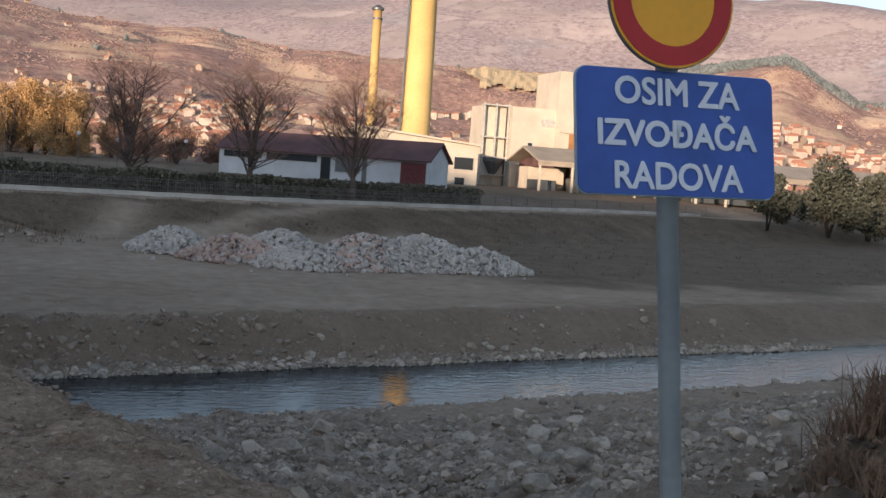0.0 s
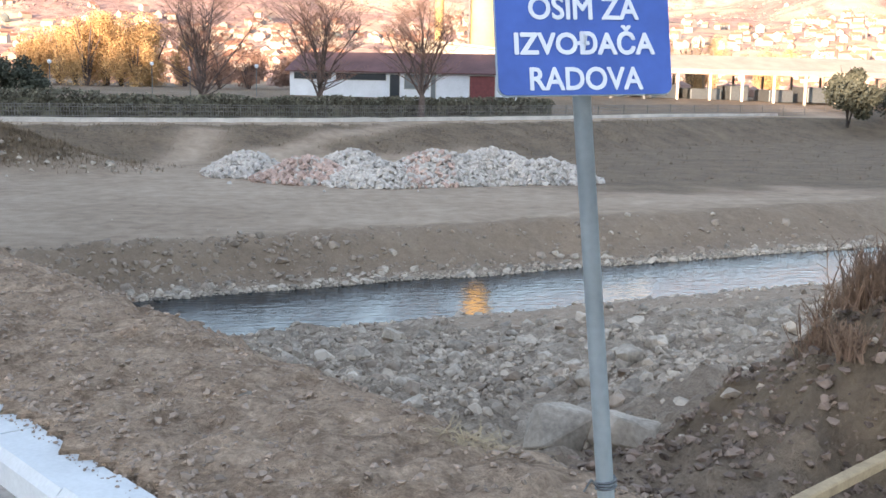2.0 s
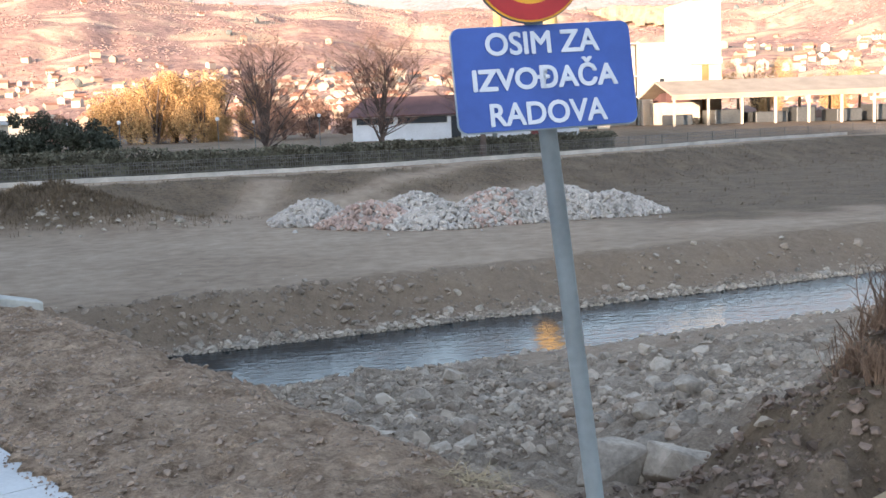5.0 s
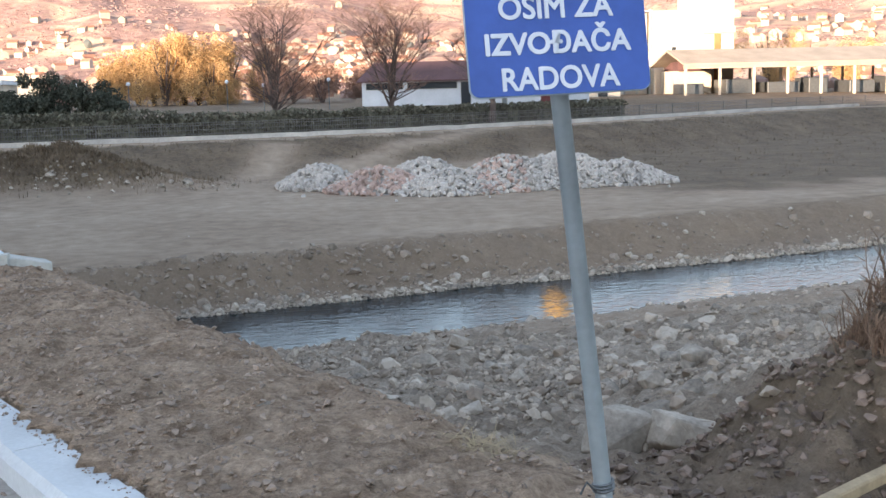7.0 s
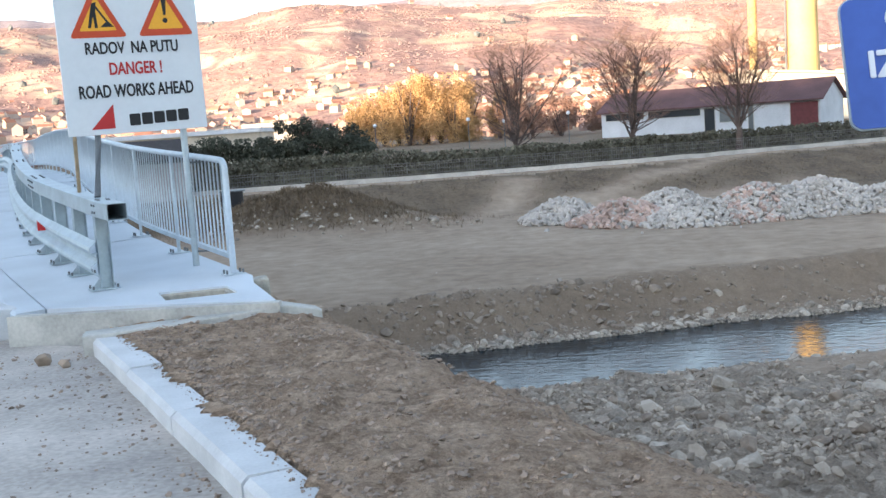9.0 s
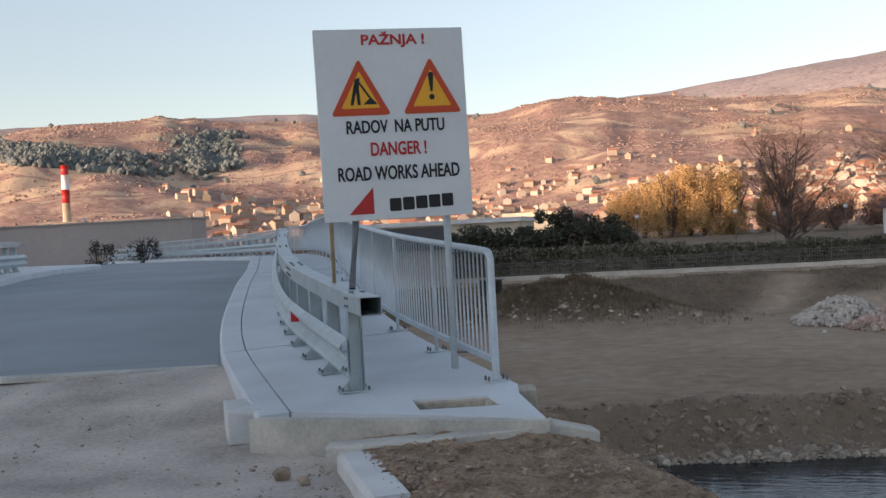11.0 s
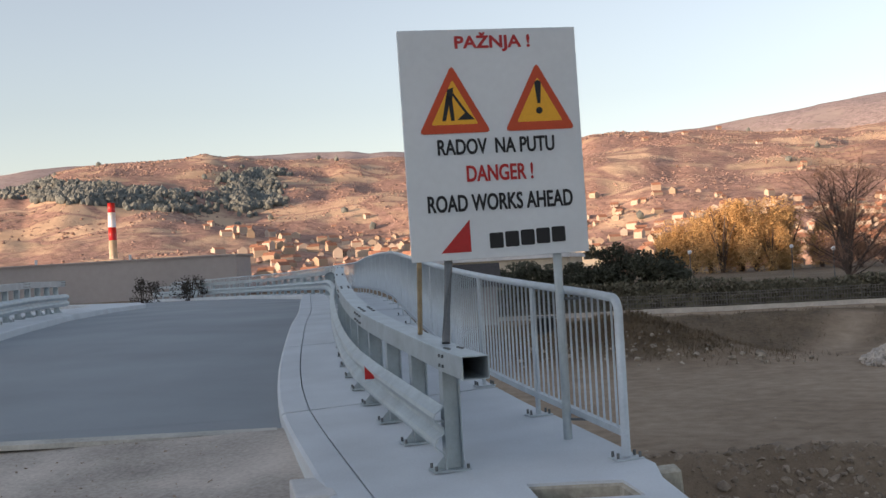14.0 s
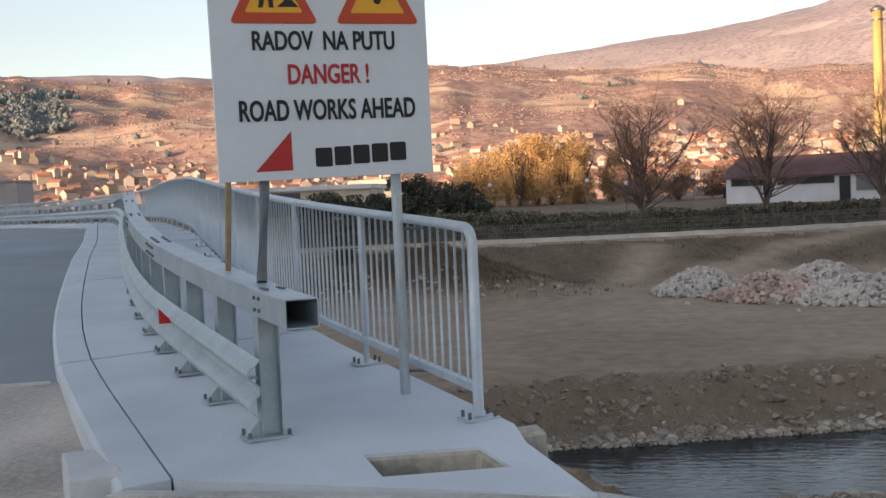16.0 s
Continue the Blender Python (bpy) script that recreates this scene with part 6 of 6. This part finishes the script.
for i in range(9):
    part("crate", bevelled(block(bmesh.new(), 1.5 + 6.4 * i, 4.5 + 6.4 * i + (i % 3), 3, 8, -0.9, 1.0 + 0.5 * (i % 2)), 0.1), M_DARKSTEEL, canopy)

ch = thing("factory_chimney", (53.6, 215, 0), "tall yellowish concrete chimney with an iron ladder", "chimney")
part("shaft", tube(bmesh.new(), [(0, 0, -2), (0, 0, 24), (0, 0, 48)], [3.05, 2.75, 2.5], 32), M_CHIM, ch, smooth=True)
bm = bmesh.new()
for dx in (-0.25, 0.25):
    tube(bm, [(-3.5, dx - 0.6, -1), (-3.0, dx - 0.6, 47)], 0.15, 4)
for k in range(60):
    zz = 0.5 + 0.78 * k
    tube(bm, [(-3.5 + 0.0104 * zz, -0.85, zz), (-3.5 + 0.0104 * zz, -0.35, zz)], 0.1, 4)
part("ladder", bm, M_DARKSTEEL, ch)
ch2 = thing("steel_chimney", (44.3, 215, 0), "thin golden steel chimney with a dark cap", "chimney")
part("shaft", tube(bmesh.new(), [(0, 0, -2), (0, 0, 32)], 0.85, 20), M_CHIM, ch2, smooth=True)
part("cap", tube(bmesh.new(), [(0, 0, 32), (0, 0, 32.4), (0, 0, 33.0)], [1.25, 1.25, 0.5], 20), M_DARKSTEEL, ch2, "dark cap")
part("collar", tube(bmesh.new(), [(0, 0, 30.2), (0, 0, 30.5)], 1.05, 20), M_DARKSTEEL, ch2)

gh = thing("grey_hall", (-163.3, 154, -3), "large plain grey windowless hall beyond the bridge", "hall", turn=14)
bm = block(bmesh.new(), 0, 64.0, 0, 9, -3, 9.9)
part("wall", bm, M_HALL, gh)
part("roof_edge", block(bmesh.new(), -0.3, 64.3, -0.3, 9.3, 9.9, 10.2), M_HALL, gh)
for xx in (25, 43):
    part("roof_vent", tube(bmesh.new(), [(xx, 4, 10.2), (xx, 4, 11.2)], 0.25, 8), M_SHEDW, gh)
rc = thing("striped_chimney", (-338.5, 450, 8), "red and white banded chimney", "chimney")
for i, mm in enumerate((M_WARMW, M_RED, M_WHITE, M_RED)):
    z0, z1 = (-8, 18.8, 25.2, 32.5)[i], (18.8, 25.2, 32.5, 37.2)[i]
    part("band", tube(bmesh.new(), [(0, 0, z0), (0, 0, z1)], [2.1 - 0.008 * z0, 2.1 - 0.008 * z1], 16), mm, rc, smooth=True)
gable_house("hut", (-30, 76, -1.3), 20, 6.0, 5.0, 2.0, 1.4, M_HALL, mat("dark_roof", (0.05, 0.045, 0.045), 0.8), "small hut with a dark gabled roof", "hut")
wb = thing("white_hall", (-48, 118, -1), "long low white hall behind the bridge railing", "hall", turn=4)
part("wall", block(bmesh.new(), 0, 19, 0, 10, -1, 3.8), M_WARMW, wb)
part("roof", block(bmesh.new(), -0.3, 19.3, -0.4, 10.4, 3.8, 4.3), M_SHEDW, wb)
ib = thing("office_block", (-54, 205, -1), "pale two storey industrial block with window bands", "building")
part("wall", block(bmesh.new(), 0, 13, 0, 10, -1, 6.2), M_WARMW, ib)
for k in range(6):
    for zz in (1.0, 3.8):
        win = part("window", block(bmesh.new(), 0.7 + 2.05 * k, 2.0 + 2.05 * k, -0.08, 0.02, zz, zz + 1.4), M_CONC2, ib)
        part("pane", block(bmesh.new(), 0.8 + 2.05 * k, 1.9 + 2.05 * k, -0.12, -0.05, zz + 0.1, zz + 1.3), M_GLASS, win)

# ---- houses of the town on the hillside ----
HOUSES = []
for i in range(5):
    w, d, h = (9.0, 7.5, 8.2)[i % 3], 6.6 + 0.3 * i, (4.6, 2.8, 5.2, 3.4, 4.8)[i]
    ww = [(1.2 + 3.0 * k, 2.4 + 3.0 * k, z0, z0 + 1.3, M_GLASS) for k in range(3) for z0 in ((0.7, 3.0) if h > 4.5 else (0.7,)) if 2.4 + 3.0 * k < w]
    HOUSES.append(gable_house("house", (-400 - 30 * i, 600, 40), 0, w, d, h, 2.6, M_HOUSE, M_ROOFT, "pale house with a red tiled roof on the hillside", "house", "houses of the town", 0.5, ww))
rh = random.Random(77)
made = 0
while made < 340:
    a = rh.uniform(-33, 40)
    dd = 490 + 220 * rh.random() ** 1.2 if rh.random() < 0.85 else 640 + 260 * rh.random()
    band = noise.noise(Vector((a * 0.16, dd * 0.006, 2)))
    lim = 740 if a < -4 else 860
    if dd > lim or (a < -4 and dd < 520) or band < -0.25 or (a < -24 and rh.random() < 0.4):
        continue
    x, y = dd * math.sin(radians(a)), dd * math.cos(radians(a))
    hs = rh.uniform(0.55, 0.7) if a < -4 else rh.uniform(0.58, 0.8)
    m = pose(x, y, hill_z(a, dd) + 0.3, 0, 0, rh.choice((0, 90, 20, -25, 65)) + rh.uniform(-12, 12) - a) @ Matrix.Diagonal((hs, hs, hs, 1))
    src = HOUSES[made % 5]
    if made < 5:
        HOUSES[made].matrix_basis = m
    else:
        copy_thing(src, m)
    made += 1
for a, dd in ((-7.6, 1130), (-5.9, 1190), (-2.5, 1260), (3.0, 1220), (6.5, 1150), (-4.0, 1000), (8.5, 1100), (-9.6, 1040)):
    x, y = dd * math.sin(radians(a)), dd * math.cos(radians(a))
    copy_thing(HOUSES[1], pose(x, y, hill_z(a, dd) + 0.3, 0, 0, 20 - a))

# the far, dense part of the town, too small to pick apart
hv_, hf_, hm_ = [], [], []
while len(hf_) < 1100 * 7:
    a, dd = rh.uniform(-32, 42), 400 + 330 * rh.random() ** 1.3
    if (a < -8 and rh.random() < 0.55) or noise.noise(Vector((a * 0.2, dd * 0.009, 5))) < -0.2:
        continue
    w, d, h, up = rh.uniform(4.2, 7), rh.uniform(3.8, 5.2), rh.uniform(1.8, 3.4), rh.uniform(1.1, 1.8)
    m = pose(dd * math.sin(radians(a)), dd * math.cos(radians(a)), hill_z(a, dd) + 0.2, 0, 0, rh.choice((0, 90, 30, -30)) + rh.uniform(-15, 15) - a)
    k = len(hv_)
    for p in ((0, 0, -2), (w, 0, -2), (w, d, -2), (0, d, -2), (0, 0, h), (w, 0, h), (w, d, h), (0, d, h), (0, d / 2, h + up), (w, d / 2, h + up)):
        hv_.append(tuple(m @ Vector(p)))
    for f, mi in (((0, 1, 5, 4), 0), ((2, 3, 7, 6), 0), ((1, 2, 6, 9, 5), 0), ((3, 0, 4, 8, 7), 0), ((4, 5, 9, 8), 1), ((6, 7, 8, 9), 1), ((3, 2, 1, 0), 0)):
        hf_.append(tuple(k + i for i in f))
        hm_.append(mi)
town_me = pydata("town_houses", hv_, hf_, M_HOUSE)
town_me.materials.append(M_ROOFT)
town_me.polygons.foreach_set("material_index", hm_)
tagged(new("town_houses", town_me), "small pale houses with red roofs crowded on the slope", "houses", kind="stuff")

# ---- woods on the hills and in the town ----
def clump(seed, tall):
    r = random.Random(seed)
    bm = bmesh.new()
    bmesh.ops.create_icosphere(bm, subdivisions=1, radius=1.0)
    for v in bm.verts:
        v.co *= r.uniform(0.65, 1.2)
        v.co.z = v.co.z * tall + tall * 0.7
    return mesh_of(bm, "clump", M_TREEFAR)


CL = [clump(i, 0.75) for i in range(4)]
CP = [clump(10 + i, 1.15) for i in range(4)]
woods, pines, town = [], [], []
while len(woods) < 30000:
    a, dd = rh.uniform(-46, 42), 380 + 980 * rh.random() ** 0.8
    x, y = dd * math.sin(radians(a)), dd * math.cos(radians(a))
    n = fbm(x, y, 0.011, 21) + 0.6 * fbm(x, y, 0.03, 8)
    if n < -0.25 or rh.random() > 0.35 + n:
        continue
    s = rh.uniform(0.6, 1.5) * (0.6 + dd / 2000)
    woods.append((len(woods), sized(x, y, hill_z(a, dd) - 0.8, s, rh, 8)))
while len(pines) < 6500:
    k = rh.random()
    if k < 0.74:
        a, dd = (rh.gauss(-36.8, 2.3) if k < 0.46 else rh.gauss(-30.0, 0.65)), rh.uniform(600, 1250)
        el = math.degrees(math.atan2(hill_z(a, dd), dd))
        if abs(el - (4.7 - 0.12 * (a + 36) if k < 0.46 else 4.9) - 0.4 * noise.noise(Vector((a * 0.9, 0, 2)))) > (0.5 if k < 0.46 else 0.95):
            continue
    elif k < 0.80:
        a, dd = rh.uniform(-12.6, -9.4), rh.uniform(1270, 1350)
    elif k < 0.86:
        a, dd = rh.uniform(2.2, 4.6), rh.uniform(1290, 1350)
    elif k < 0.997:
        a, dd = rh.gauss(31, 2.5), rh.uniform(1000, 1340)
    else:
        a, dd = rh.uniform(-40, 40), rh.uniform(500, 1300)
    x, y = dd * math.sin(radians(a)), dd * math.cos(radians(a))
    pines.append((len(pines), sized(x, y, hill_z(a, dd) - 1, rh.uniform(2.0, 3.4), rh, 6)))
while len(town) < 950:
    a, dd = rh.uniform(-34, 40), rh.uniform(190, 520)
    x, y = dd * math.sin(radians(a)), dd * math.cos(radians(a))
    z = ground_z(x, y) if dd < 360 else hill_z(a, dd)
    town.append((len(town), sized(x, y, z - 0.3, rh.uniform(1.1, 2.4), rh, 8)))
tagged(new("hill_woods", joined("hill_woods", CL, woods, M_TREEFAR)), "bare brown woods and hedgerows on the hillside", "trees", kind="stuff")
tagged(new("pine_woods", joined("pine_woods", CP, pines, M_PINE_HAZED)), "dark pine woods on the hill crest, greyed by painted haze", "trees", kind="stuff")
tagged(new("town_trees", joined("town_trees", CL, town, M_TREEFAR)), "brown garden trees between the houses", "trees", kind="stuff")

# park lamps behind the hedge
lamp = thing("street_lamp", (-1.2, 104, ground_z(-1.2, 104)), "small park lamp with a white globe", "lamp", "park lamps")
part("pole", tube(bmesh.new(), [(0, 0, 0), (0, 0, 2.9)], 0.05, 6), M_DARKSTEEL, lamp)
gl = bmesh.new()
bmesh.ops.create_icosphere(gl, subdivisions=2, radius=0.2, matrix=Matrix.Translation((0, 0, 3.05)))
part("globe", gl, M_WHITE, lamp)
for x, y in ((-14.0, 106), (-5.0, 110), (5.2, 112), (-20, 112)):
    copy_thing(lamp, pose(x, y, ground_z(x, y)))
